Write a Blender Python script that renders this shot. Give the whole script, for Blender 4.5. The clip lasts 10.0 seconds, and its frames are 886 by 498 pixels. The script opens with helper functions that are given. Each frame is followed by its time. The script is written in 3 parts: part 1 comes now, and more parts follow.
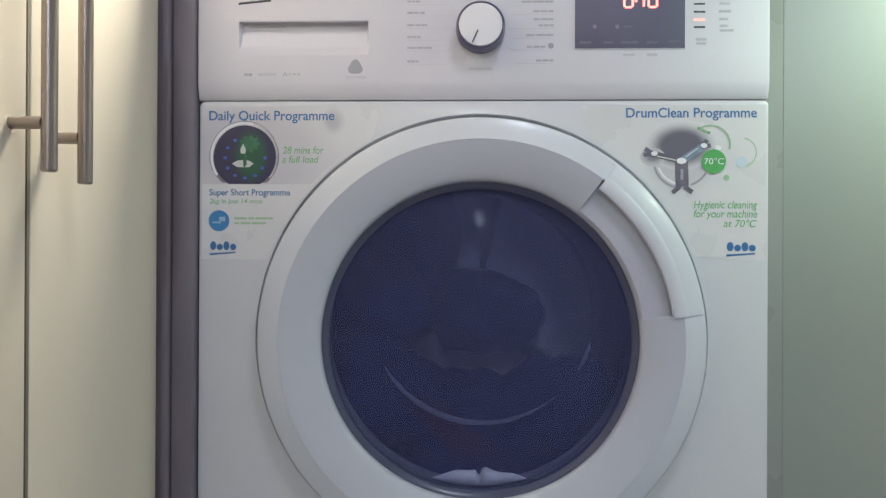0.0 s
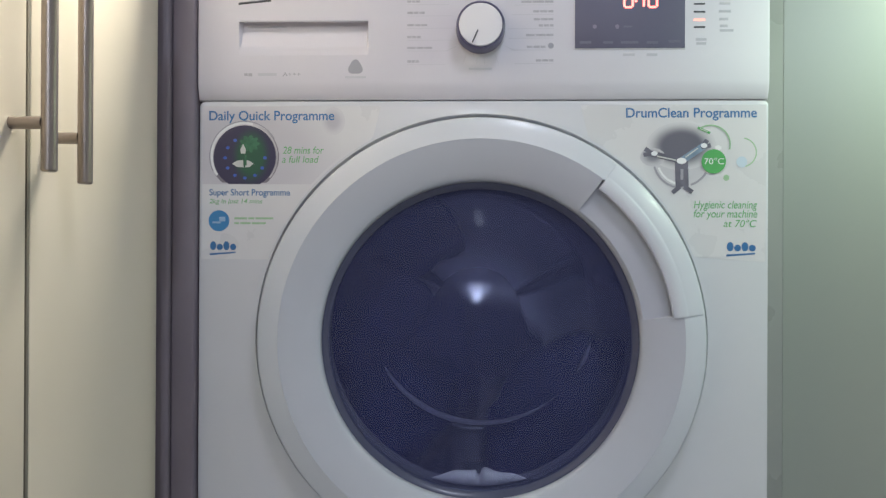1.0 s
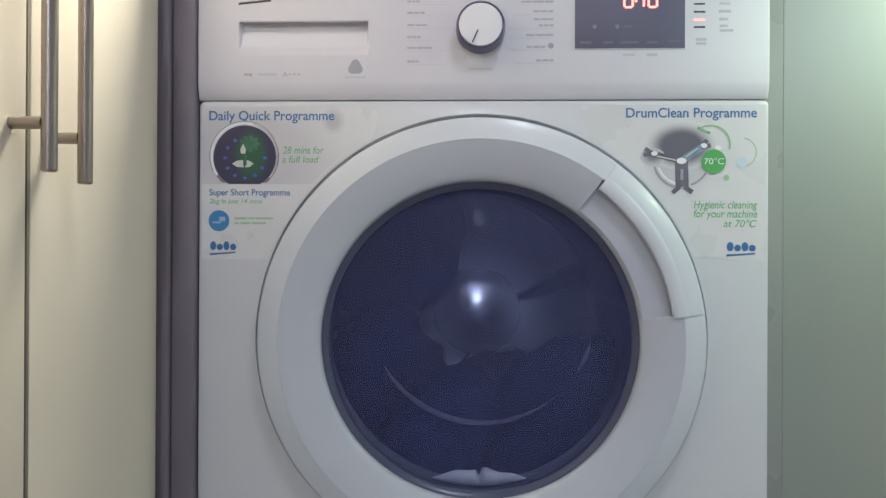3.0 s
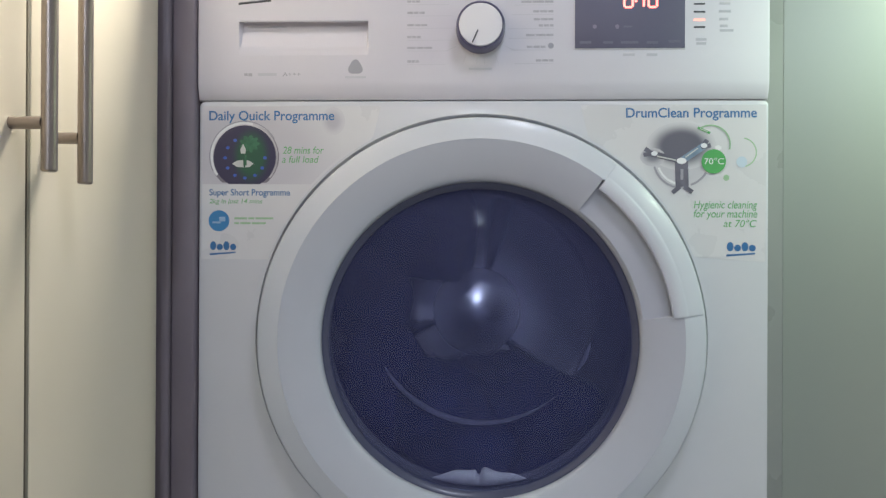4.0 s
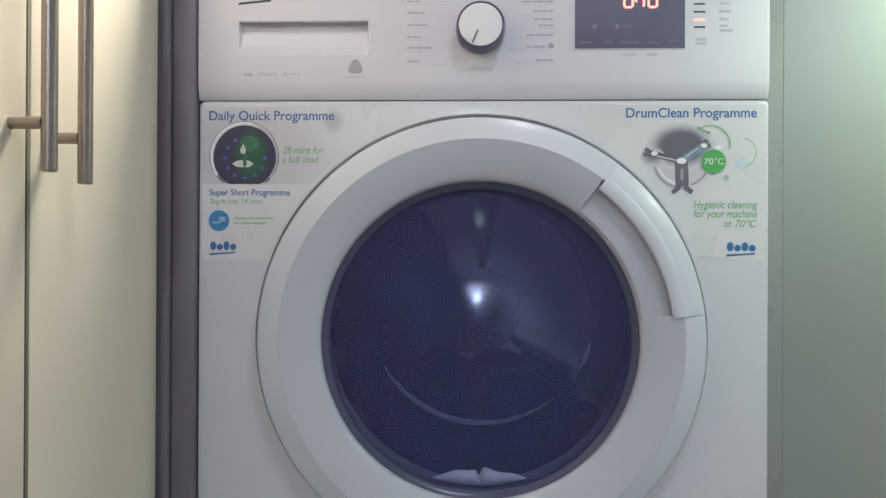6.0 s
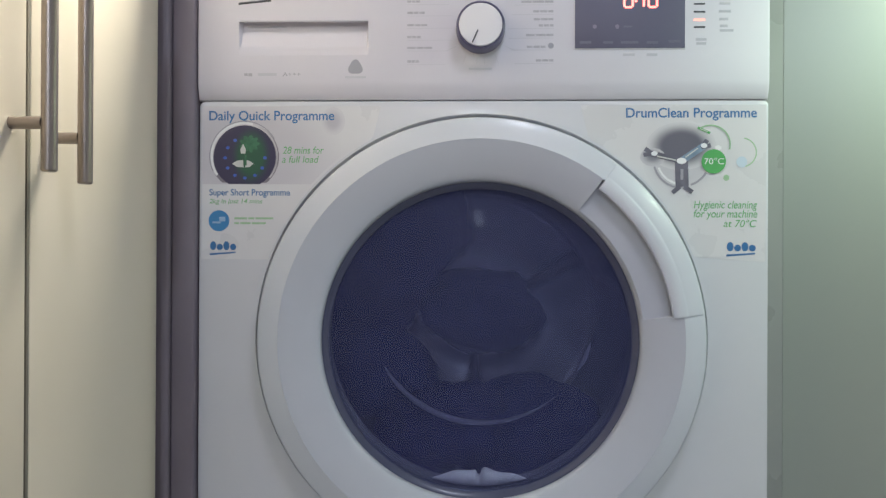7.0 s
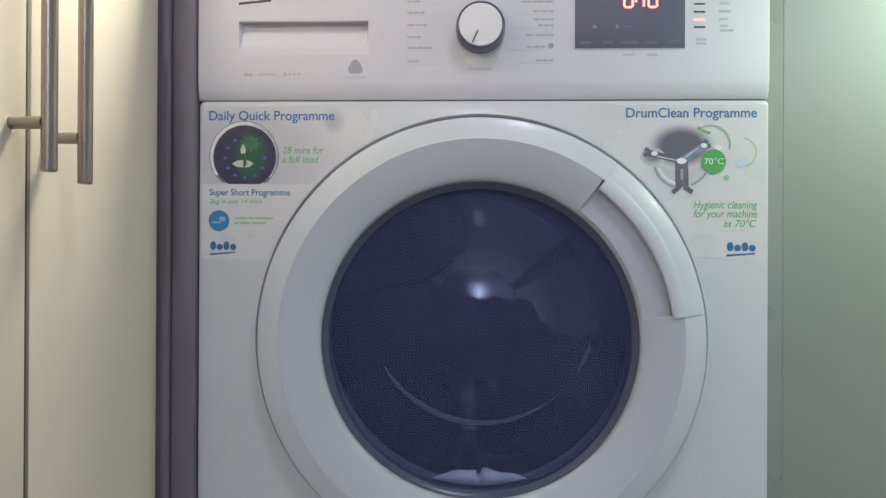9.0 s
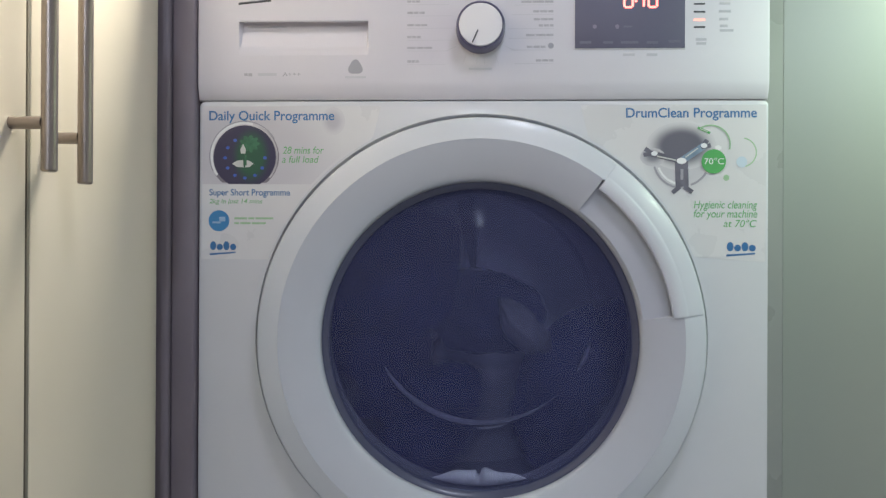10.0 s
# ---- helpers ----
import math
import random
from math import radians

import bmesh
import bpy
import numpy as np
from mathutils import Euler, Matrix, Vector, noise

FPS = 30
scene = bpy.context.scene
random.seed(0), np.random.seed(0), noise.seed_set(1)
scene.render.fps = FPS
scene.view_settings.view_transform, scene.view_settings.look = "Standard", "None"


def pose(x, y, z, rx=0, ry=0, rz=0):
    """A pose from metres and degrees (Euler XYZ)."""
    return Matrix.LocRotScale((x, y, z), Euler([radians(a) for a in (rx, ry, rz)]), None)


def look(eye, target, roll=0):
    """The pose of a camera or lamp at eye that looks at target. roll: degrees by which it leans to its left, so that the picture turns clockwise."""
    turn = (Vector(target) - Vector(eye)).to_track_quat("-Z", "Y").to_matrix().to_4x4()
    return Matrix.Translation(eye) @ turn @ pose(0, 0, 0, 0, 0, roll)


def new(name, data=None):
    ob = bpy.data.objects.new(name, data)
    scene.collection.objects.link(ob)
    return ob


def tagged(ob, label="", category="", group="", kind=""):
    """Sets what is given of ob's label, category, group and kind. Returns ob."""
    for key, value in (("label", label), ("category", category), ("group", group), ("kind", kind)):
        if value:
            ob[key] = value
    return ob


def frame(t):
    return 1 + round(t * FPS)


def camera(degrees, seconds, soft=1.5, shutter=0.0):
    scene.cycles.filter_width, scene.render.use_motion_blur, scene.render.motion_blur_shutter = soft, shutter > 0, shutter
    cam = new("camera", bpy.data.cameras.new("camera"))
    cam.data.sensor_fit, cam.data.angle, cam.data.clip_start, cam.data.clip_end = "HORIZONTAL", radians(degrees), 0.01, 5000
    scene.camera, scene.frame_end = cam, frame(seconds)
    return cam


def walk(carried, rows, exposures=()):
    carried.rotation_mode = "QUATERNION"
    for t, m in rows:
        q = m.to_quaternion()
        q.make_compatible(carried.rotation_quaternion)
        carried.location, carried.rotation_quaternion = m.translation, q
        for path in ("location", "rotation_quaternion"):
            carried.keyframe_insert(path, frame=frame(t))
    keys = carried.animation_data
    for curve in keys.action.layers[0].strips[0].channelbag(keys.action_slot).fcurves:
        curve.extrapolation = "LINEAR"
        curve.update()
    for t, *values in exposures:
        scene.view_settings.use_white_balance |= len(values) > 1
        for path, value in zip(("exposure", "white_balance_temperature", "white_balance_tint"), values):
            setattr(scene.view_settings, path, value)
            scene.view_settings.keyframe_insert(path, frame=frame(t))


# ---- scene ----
cam = camera(60, 10.0, soft=1.4, shutter=0.9)
EYE = Vector((-0.0085, -0.8088, 0.5372))
VIEW = look(EYE, EYE + Vector((-0.03722, 0.9993, 0.00223)), roll=0.274)
walk(cam, [(0.0, VIEW), (10.0, VIEW)], exposures=[(0.0, 0.0), (10.0, 0.0)])

# ---- light: a warm strip over the worktop, an added overhead fill, an added greenish wall fill, a far lamp ----
world = bpy.data.worlds.new("world")
scene.world = world
world.use_nodes = True
world.node_tree.nodes["Background"].inputs[0].default_value = (0.6, 0.7, 1.0, 1)
world.node_tree.nodes["Background"].inputs[1].default_value = 0.05


def area_lamp(name, at, target, size, watts, colour, height=None):
    data = bpy.data.lights.new(name, "AREA")
    data.shape = "RECTANGLE" if height else "DISK"
    data.size = size
    if height:
        data.size_y = height
    data.energy, data.color = watts, colour
    ob = new(name, data)
    ob.matrix_world = look(Vector(at), Vector(target))
    return ob


area_lamp("strip_lamp", (-0.12, 0.19, 1.20), (-0.16, -0.16, 0.3), 0.22, 33.0, (1.0, 0.955, 0.83), 0.36)
# two unseen fills: one brightens the machine's front, one the grey-green wall
area_lamp("overhead_fill", (0.30, -0.80, 1.75), (0.20, -0.58, 0.0), 0.30, 5.6, (0.79, 0.84, 1.03))
area_lamp("wall_fill", (0.57, -0.15, 0.86), (0.56, 0.04, 0.69), 0.11, 1.80, (0.74, 1.0, 0.76))
area_lamp("far_lamp", (0.03, -3.90, 1.85), (0.0, 0.0, 0.5), 0.12, 20.8, (0.78, 0.88, 1.04), 0.30)


# ---- materials ----
def material(name, colour, rough=0.5, metal=0.0, coat=0.0, mottle=0.08, scale=9.0, bump=0.0, bump_scale=300.0,
             stretch=(1, 1, 1), fine=0.0):
    """Two scales of colour variation and a fine relief."""
    m = bpy.data.materials.new(name)
    m.use_nodes = True
    nt = m.node_tree
    b = nt.nodes["Principled BSDF"]
    b.inputs["Roughness"].default_value, b.inputs["Metallic"].default_value = rough, metal
    b.inputs["Coat Weight"].default_value, b.inputs["Coat Roughness"].default_value = coat, 0.12
    tc = nt.nodes.new("ShaderNodeTexCoord")
    mp = nt.nodes.new("ShaderNodeMapping")
    mp.inputs["Scale"].default_value = stretch
    nt.links.new(tc.outputs["Object"], mp.inputs[0])
    big = nt.nodes.new("ShaderNodeTexNoise")
    big.inputs["Scale"].default_value, big.inputs["Detail"].default_value = scale, 5.0
    nt.links.new(mp.outputs[0], big.inputs["Vector"])
    small = nt.nodes.new("ShaderNodeTexNoise")
    small.inputs["Scale"].default_value, small.inputs["Detail"].default_value = bump_scale, 3.0
    nt.links.new(mp.outputs[0], small.inputs["Vector"])
    ramp = nt.nodes.new("ShaderNodeValToRGB")
    ramp.color_ramp.elements[0].position, ramp.color_ramp.elements[1].position = 0.22, 0.78
    ramp.color_ramp.elements[0].color = (*[c * (1 - mottle) for c in colour], 1)
    ramp.color_ramp.elements[1].color = (*[min(1, c * (1 + mottle)) for c in colour], 1)
    nt.links.new(big.outputs["Fac"], ramp.inputs[0])
    mix = nt.nodes.new("ShaderNodeMix")
    mix.data_type, mix.blend_type = "RGBA", "MULTIPLY"
    mix.inputs[0].default_value = fine
    nt.links.new(ramp.outputs[0], mix.inputs[6])
    nt.links.new(small.outputs["Color"], mix.inputs[7])
    nt.links.new(mix.outputs[2], b.inputs["Base Color"])
    mr = nt.nodes.new("ShaderNodeMapRange")
    mr.inputs[3].default_value, mr.inputs[4].default_value = max(0.02, rough - 0.06), min(1, rough + 0.06)
    nt.links.new(big.outputs["Fac"], mr.inputs[0])
    nt.links.new(mr.outputs[0], b.inputs["Roughness"])
    if bump:
        bp = nt.nodes.new("ShaderNodeBump")
        bp.inputs["Strength"].default_value, bp.inputs["Distance"].default_value = bump, 0.001
        nt.links.new(small.outputs["Fac"], bp.inputs["Height"])
        nt.links.new(bp.outputs[0], b.inputs["Normal"])
    return m


def soft_print(name, centre, reach, inner, outer, hold=0.5):
    """Ink that fades from an inner to an outer colour across an oval of the front."""
    m = material(name, inner, 0.32, mottle=0.1, scale=40)
    nt = m.node_tree
    tc = nt.nodes.new("ShaderNodeTexCoord")
    mp = nt.nodes.new("ShaderNodeMapping")
    mp.inputs["Scale"].default_value = (1 / reach[0], 0, 1 / reach[1])
    mp.inputs["Location"].default_value = (-centre[0] / reach[0], 0, -centre[1] / reach[1])
    gr = nt.nodes.new("ShaderNodeTexGradient")
    gr.gradient_type = "SPHERICAL"
    rp = nt.nodes.new("ShaderNodeValToRGB")
    rp.color_ramp.interpolation = "EASE"
    rp.color_ramp.elements[0].color, rp.color_ramp.elements[1].color = (*outer, 1), (*inner, 1)
    rp.color_ramp.elements[1].position = hold
    nt.links.new(tc.outputs["Object"], mp.inputs[0])
    nt.links.new(mp.outputs[0], gr.inputs[0])
    nt.links.new(gr.outputs["Fac"], rp.inputs[0])
    nt.links.new(rp.outputs[0], nt.nodes["Principled BSDF"].inputs["Base Color"])
    return m


def glow(name, colour, strength):
    m = bpy.data.materials.new(name)
    m.use_nodes = True
    b = m.node_tree.nodes["Principled BSDF"]
    b.inputs["Base Color"].default_value = (*colour, 1)
    b.inputs["Emission Color"].default_value = (*colour, 1)
    b.inputs["Emission Strength"].default_value = strength
    return m


ENAMEL = material("white_enamel", (0.65, 0.65, 0.675), 0.40, coat=0.1, mottle=0.03, bump=0.04, bump_scale=500)
PLASTIC = material("white_plastic", (0.68, 0.65, 0.70), 0.55, coat=0.0, mottle=0.03, bump=0.05, bump_scale=700)
BEZEL_GREY = material("pale_grey_plastic", (0.52, 0.535, 0.59), 0.4, mottle=0.04, bump=0.05, bump_scale=700)
RING_PLASTIC = material("ring_plastic", (0.63, 0.65, 0.695), 0.34, coat=0.35, mottle=0.03, bump=0.04, bump_scale=700)
CAP_PLASTIC = material("cap_plastic", (0.80, 0.78, 0.81), 0.5, mottle=0.02)
HANDLE_PLASTIC = material("handle_plastic", (0.62, 0.63, 0.68), 0.40, coat=0.2, mottle=0.03, bump=0.04, bump_scale=700)
RUBBER = material("grey_rubber", (0.15, 0.15, 0.165), 0.55, mottle=0.15, scale=25, bump=0.1)
# seal rubber where the lamp catches it, the brightness put into the colour
LIT_RUBBER = material("lit_pale_rubber", (0.74, 0.72, 0.66), 0.5, mottle=0.3, scale=55, bump=0.15, bump_scale=120)
DIAL_RING = material("dial_ring", (0.12, 0.11, 0.19), 0.35, mottle=0.05)
RIM_TRIM = material("rim_trim", (0.075, 0.078, 0.085), 0.4, mottle=0.1)
DARK_TRIM = material("dark_trim", (0.035, 0.035, 0.06), 0.3, mottle=0.1)
STEEL = material("drum_steel", (0.43, 0.425, 0.42), 0.33, metal=1.0, mottle=0.08, scale=14, bump=0.06, bump_scale=160)


def glint_centre(m, reach, rough, tone):
    """Hub glint put into the steel: smoother and paler towards the drum's axis."""
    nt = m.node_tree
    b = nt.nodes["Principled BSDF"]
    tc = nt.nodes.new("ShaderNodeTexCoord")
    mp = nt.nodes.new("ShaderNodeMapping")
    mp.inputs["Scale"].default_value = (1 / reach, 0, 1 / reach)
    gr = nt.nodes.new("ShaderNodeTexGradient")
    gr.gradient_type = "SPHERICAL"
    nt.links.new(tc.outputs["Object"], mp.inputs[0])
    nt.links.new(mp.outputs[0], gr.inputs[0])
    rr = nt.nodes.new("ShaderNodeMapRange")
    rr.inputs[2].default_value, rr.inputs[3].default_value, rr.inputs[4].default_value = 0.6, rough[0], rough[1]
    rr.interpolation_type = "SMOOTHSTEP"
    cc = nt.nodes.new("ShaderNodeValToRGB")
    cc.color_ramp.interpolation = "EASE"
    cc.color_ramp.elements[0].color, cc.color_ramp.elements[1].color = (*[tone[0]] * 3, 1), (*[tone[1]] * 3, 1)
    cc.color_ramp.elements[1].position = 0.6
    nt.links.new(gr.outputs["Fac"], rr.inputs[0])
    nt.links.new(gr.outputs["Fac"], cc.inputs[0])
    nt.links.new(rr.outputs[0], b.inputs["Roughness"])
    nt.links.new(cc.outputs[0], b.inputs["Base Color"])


# paler centre and darker outside, so that only the hub glints
glint_centre(STEEL, 0.13, (0.38, 0.26), (0.27, 0.68))
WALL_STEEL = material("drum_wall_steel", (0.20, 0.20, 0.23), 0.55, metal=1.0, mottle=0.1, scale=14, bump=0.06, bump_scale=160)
BRUSHED = material("brushed_nickel", (0.34, 0.29, 0.26), 0.36, metal=1.0, mottle=0.06, scale=30, bump=0.08,
                   bump_scale=400, stretch=(1, 1, 0.04))
CREAM = material("cream_laminate", (0.77, 0.69, 0.55), 0.34, coat=0.1, mottle=0.03, scale=5, bump=0.03, bump_scale=250)
WORKTOP = material("grey_worktop", (0.30, 0.28, 0.30), 0.4, mottle=0.2, scale=30)
EDGE = material("edge_band", (0.20, 0.18, 0.145), 0.5, mottle=0.15)
CARCASS = material("grey_carcass", (0.66, 0.60, 0.64), 0.5, mottle=0.12, scale=12, bump=0.05)
# the dim gap's grey-purple shade, put into the filler's colour
FILLER_SHADE = material("filler_shade_paint", (0.175, 0.148, 0.175), 0.45, mottle=0.12, scale=12, bump=0.05)
GREEN_GREY = material("grey_green_paint", (0.305, 0.325, 0.285), 0.30, mottle=0.03, scale=3, bump=0.05, bump_scale=220)
TRIM_PAINT = material("trim_paint", (0.285, 0.29, 0.272), 0.28, mottle=0.06, scale=7)
PLASTER = material("white_plaster", (0.72, 0.72, 0.72), 0.8, mottle=0.05, scale=3, bump=0.2, bump_scale=90)
FLOOR_VINYL = material("floor_vinyl", (0.33, 0.32, 0.32), 0.5, mottle=0.15, scale=6, bump=0.1)
FILM = material("sticker_film", (0.705, 0.695, 0.70), 0.28, mottle=0.03, scale=14)
RIM_INK = material("rim_ink", (0.50, 0.48, 0.50), 0.35, mottle=0.35, scale=25)
ARM_INK = material("arm_ink", (0.15, 0.145, 0.18), 0.35, mottle=0.4, scale=60)
ARM_BLUE_INK = material("arm_blue_ink", (0.25, 0.35, 0.46), 0.35, mottle=0.35, scale=70)
BLUE_INK = material("blue_ink", (0.045, 0.165, 0.375), 0.4, mottle=0.05)
PALE_BLUE_INK = material("pale_blue_ink", (0.30, 0.45, 0.62), 0.4, mottle=0.12, scale=60)
GREEN_INK = material("green_ink", (0.10, 0.42, 0.12), 0.4, mottle=0.06)
PALE_GREEN_INK = material("pale_green_ink", (0.36, 0.56, 0.34), 0.4, mottle=0.1)
DOT_INK = material("dot_ink", (0.05, 0.12, 0.50), 0.4, mottle=0.1)
LEAF_INK = material("leaf_ink", (0.045, 0.16, 0.085), 0.4, mottle=0.4, scale=120)
PALE_INK = material("pale_ink", (0.62, 0.63, 0.60), 0.4, mottle=0.1)
GREY_INK = material("grey_ink", (0.36, 0.35, 0.39), 0.4, mottle=0.1)
LABEL_INK = material("label_ink", (0.47, 0.45, 0.49), 0.4, mottle=0.15, scale=200)
LINE_INK = material("line_ink", (0.60, 0.58, 0.62), 0.4, mottle=0.05)
FAINT_INK = material("faint_ink", (0.56, 0.55, 0.59), 0.4, mottle=0.06)
WHITE_INK = material("white_ink", (0.85, 0.85, 0.85), 0.4, mottle=0.02)
BLACK_PRINT = material("black_print", (0.04, 0.04, 0.05), 0.4, mottle=0.05)
DISPLAY = material("display_black", (0.135, 0.13, 0.195), 0.5, mottle=0.1)
DISPLAY_INK = material("display_ink", (0.17, 0.165, 0.22), 0.4, mottle=0.1)
LED_RED = glow("led_red", (1.0, 0.22, 0.18), 3.0)
LED_AMBER = glow("led_amber", (1.0, 0.42, 0.34), 0.9)
LED_DIM = glow("led_dim", (0.24, 0.21, 0.28), 0.04)

GLASS = bpy.data.materials.new("smoky_blue_glass")
GLASS.use_nodes = True
gt = GLASS.node_tree
g = gt.nodes["Principled BSDF"]
g.inputs["Base Color"].default_value = (0.436, 0.455, 0.612, 1)
g.inputs["Roughness"].default_value = 0.04
g.inputs["IOR"].default_value = 1.036
g.inputs["Transmission Weight"].default_value = 1.0
# a thin uneven diffuse layer paints the milky blue haze over the pane
haze = gt.nodes.new("ShaderNodeBsdfDiffuse")
haze.inputs["Color"].default_value = (0.465, 0.495, 0.94, 1)
cloud = gt.nodes.new("ShaderNodeTexNoise")
cloud.inputs["Scale"].default_value, cloud.inputs["Detail"].default_value = 7.0, 3.0
spread = gt.nodes.new("ShaderNodeMapRange")
spread.inputs[3].default_value, spread.inputs[4].default_value = 0.050, 0.070
blend = gt.nodes.new("ShaderNodeMixShader")
gt.links.new(cloud.outputs["Fac"], spread.inputs[0])
gt.links.new(spread.outputs[0], blend.inputs[0])
gt.links.new(g.outputs[0], blend.inputs[1])
gt.links.new(haze.outputs[0], blend.inputs[2])
gt.links.new(blend.outputs[0], gt.nodes["Material Output"].inputs["Surface"])


LIP_GLASS = bpy.data.materials.new("clear_glass")
LIP_GLASS.use_nodes = True
g = LIP_GLASS.node_tree.nodes["Principled BSDF"]
g.inputs["Base Color"].default_value = (0.82, 0.82, 0.84, 1)
g.inputs["Roughness"].default_value = 0.5
g.inputs["Transmission Weight"].default_value = 0.92


EDGE_GLASS = material("edge_glass", (0.060, 0.065, 0.118), 0.30, coat=0.4, mottle=0.12, scale=18)


def cloth(name, colour, mottle=0.3):
    return material(name, colour, 0.8, mottle=mottle, scale=18, bump=0.0)


NAVY = cloth("navy_cotton", (0.020, 0.024, 0.105))
BLACK_CLOTH = cloth("black_cotton", (0.016, 0.019, 0.070))
DENIM = cloth("dark_denim", (0.020, 0.030, 0.110))
RED_CLOTH = cloth("dark_red_cotton", (0.11, 0.013, 0.035))
PALE_CLOTH = cloth("pale_cotton", (0.25, 0.24, 0.235), 0.3)


# ---- building helpers ----
def part(name, bm, mat, parent=None, label="", smooth=True, crease=38):
    """Links a bmesh as one mesh object, under a thing or a part."""
    me = bpy.data.meshes.new(name)
    bmesh.ops.recalc_face_normals(bm, faces=bm.faces)
    bm.to_mesh(me)
    bm.free()
    if mat:
        me.materials.append(mat)
    if smooth:
        for p in me.polygons:
            p.use_smooth = True
        me.set_sharp_from_angle(angle=radians(crease))
    ob = new(name, me)
    if parent:
        ob.parent = parent
    if label:
        ob["label"] = label
    return ob


def thing(name, label, category, group="", kind=""):
    return tagged(new(name), label, category, group, kind)


def box(x0, x1, y0, y1, z0, z1, bevel=0.0, seg=2, bm=None):
    own = bm is None
    b = bmesh.new()
    bmesh.ops.create_cube(b, size=1.0)
    for v in b.verts:
        v.co = Vector(((x0 + x1) / 2 + v.co.x * (x1 - x0), (y0 + y1) / 2 + v.co.y * (y1 - y0), (z0 + z1) / 2 + v.co.z * (z1 - z0)))
    if bevel:
        bmesh.ops.bevel(b, geom=b.edges[:], offset=bevel, segments=seg, affect="EDGES", profile=0.5)
    if own:
        return b
    me = bpy.data.meshes.new("tmp")
    b.to_mesh(me)
    b.free()
    bm.from_mesh(me)
    bpy.data.meshes.remove(me)
    return bm


def ring_point(r, a, y):
    return Vector((r * math.cos(a), y, r * math.sin(a)))


def lathe(profile, n=128, a0=0.0, a1=2 * math.pi, centre=(0, 0, 0), closed=False):
    """Turns a profile of (radius, y) about the y axis; closed joins the profile's ends."""
    bm = bmesh.new()
    full = abs(a1 - a0 - 2 * math.pi) < 1e-6
    rows = []
    for i in range(n if full else n + 1):
        a = a0 + (a1 - a0) * i / n
        rows.append([bm.verts.new(ring_point(r, a, y) + Vector(centre)) for r, y in profile])
    k = len(profile)
    for i in range(n):
        p, q = rows[i], rows[(i + 1) % len(rows)]
        for j in range(k if closed else k - 1):
            bm.faces.new((p[j], p[(j + 1) % k], q[(j + 1) % k], q[j]))
    if not full and closed:
        bm.faces.new(rows[0])
        bm.faces.new(rows[-1])
    bmesh.ops.remove_doubles(bm, verts=bm.verts, dist=1e-6)
    return bm


def loops(rings, cap=False):
    """Skins closed rings of equal length."""
    bm = bmesh.new()
    rows = [[bm.verts.new(p) for p in r] for r in rings]
    n = len(rows[0])
    for p, q in zip(rows, rows[1:]):
        for i in range(n):
            bm.faces.new((p[i], p[(i + 1) % n], q[(i + 1) % n], q[i]))
    if cap:
        bm.faces.new(rows[-1])
    return bm


def slab(points, y, thick=0.0001):
    """A flat shape on a front: points (x, z), its face at y, its back behind it."""
    bm = bmesh.new()
    f = [bm.verts.new((x, y, z)) for x, z in points]
    b = [bm.verts.new((x, y + thick, z)) for x, z in points]
    bm.faces.new(f)
    n = len(f)
    for i in range(n):
        bm.faces.new((f[i], f[(i + 1) % n], b[(i + 1) % n], b[i]))
    return bm


def bar(x, z, w, h, y, tilt=0.0):
    c, s = math.cos(tilt), math.sin(tilt)
    pts = [(-w / 2, -h / 2), (w / 2, -h / 2), (w / 2, h / 2), (-w / 2, h / 2)]
    return slab([(x + a * c - b * s, z + a * s + b * c) for a, b in pts], y)


def oval(x, z, rx, rz, y, n=40, a0=0.0, a1=360.0):
    span = [radians(a0 + (a1 - a0) * i / n) for i in range(n if a1 - a0 == 360 else n + 1)]
    return slab([(x + rx * math.cos(a), z + rz * math.sin(a)) for a in span], y)


def arc_strip(x, z, r, w, a0, a1, y, n=24, squash=1.0):
    out = [(x + (r + w / 2) * math.cos(radians(a0 + (a1 - a0) * i / n)), z + squash * (r + w / 2) * math.sin(radians(a0 + (a1 - a0) * i / n))) for i in range(n + 1)]
    inn = [(x + (r - w / 2) * math.cos(radians(a0 + (a1 - a0) * i / n)), z + squash * (r - w / 2) * math.sin(radians(a0 + (a1 - a0) * i / n))) for i in range(n + 1)]
    bm = bmesh.new()
    a = [bm.verts.new((p[0], y, p[1])) for p in out]
    b = [bm.verts.new((p[0], y, p[1])) for p in inn]
    for i in range(n):
        bm.faces.new((a[i], a[i + 1], b[i + 1], b[i]))
    return bm


def words(name, text, x, z, width, height, y, mat, parent, shear=0.0, bold=0.0):
    """A line of writing in the built-in font, from its lower left corner, fitted to a width and a capital height."""
    cu = bpy.data.curves.new(name, "FONT")
    cu.body, cu.shear, cu.offset, cu.extrude = text, shear, bold, 0.0
    ob = new(name, cu)
    bpy.context.view_layer.update()
    me = bpy.data.meshes.new_from_object(ob.evaluated_get(bpy.context.evaluated_depsgraph_get()))
    bpy.data.objects.remove(ob)
    co = np.array([v.co[:] for v in me.vertices])
    lo, hi = co.min(0), co.max(0)
    sx, sz = width / (hi[0] - lo[0]), height / 0.69
    for v in me.vertices:
        v.co = Vector((x + (v.co.x - lo[0]) * sx, y, z + v.co.y * sz))
    bm = bmesh.new()
    bm.from_mesh(me)
    bpy.data.meshes.remove(me)
    split_letters(bm, name, mat, parent)


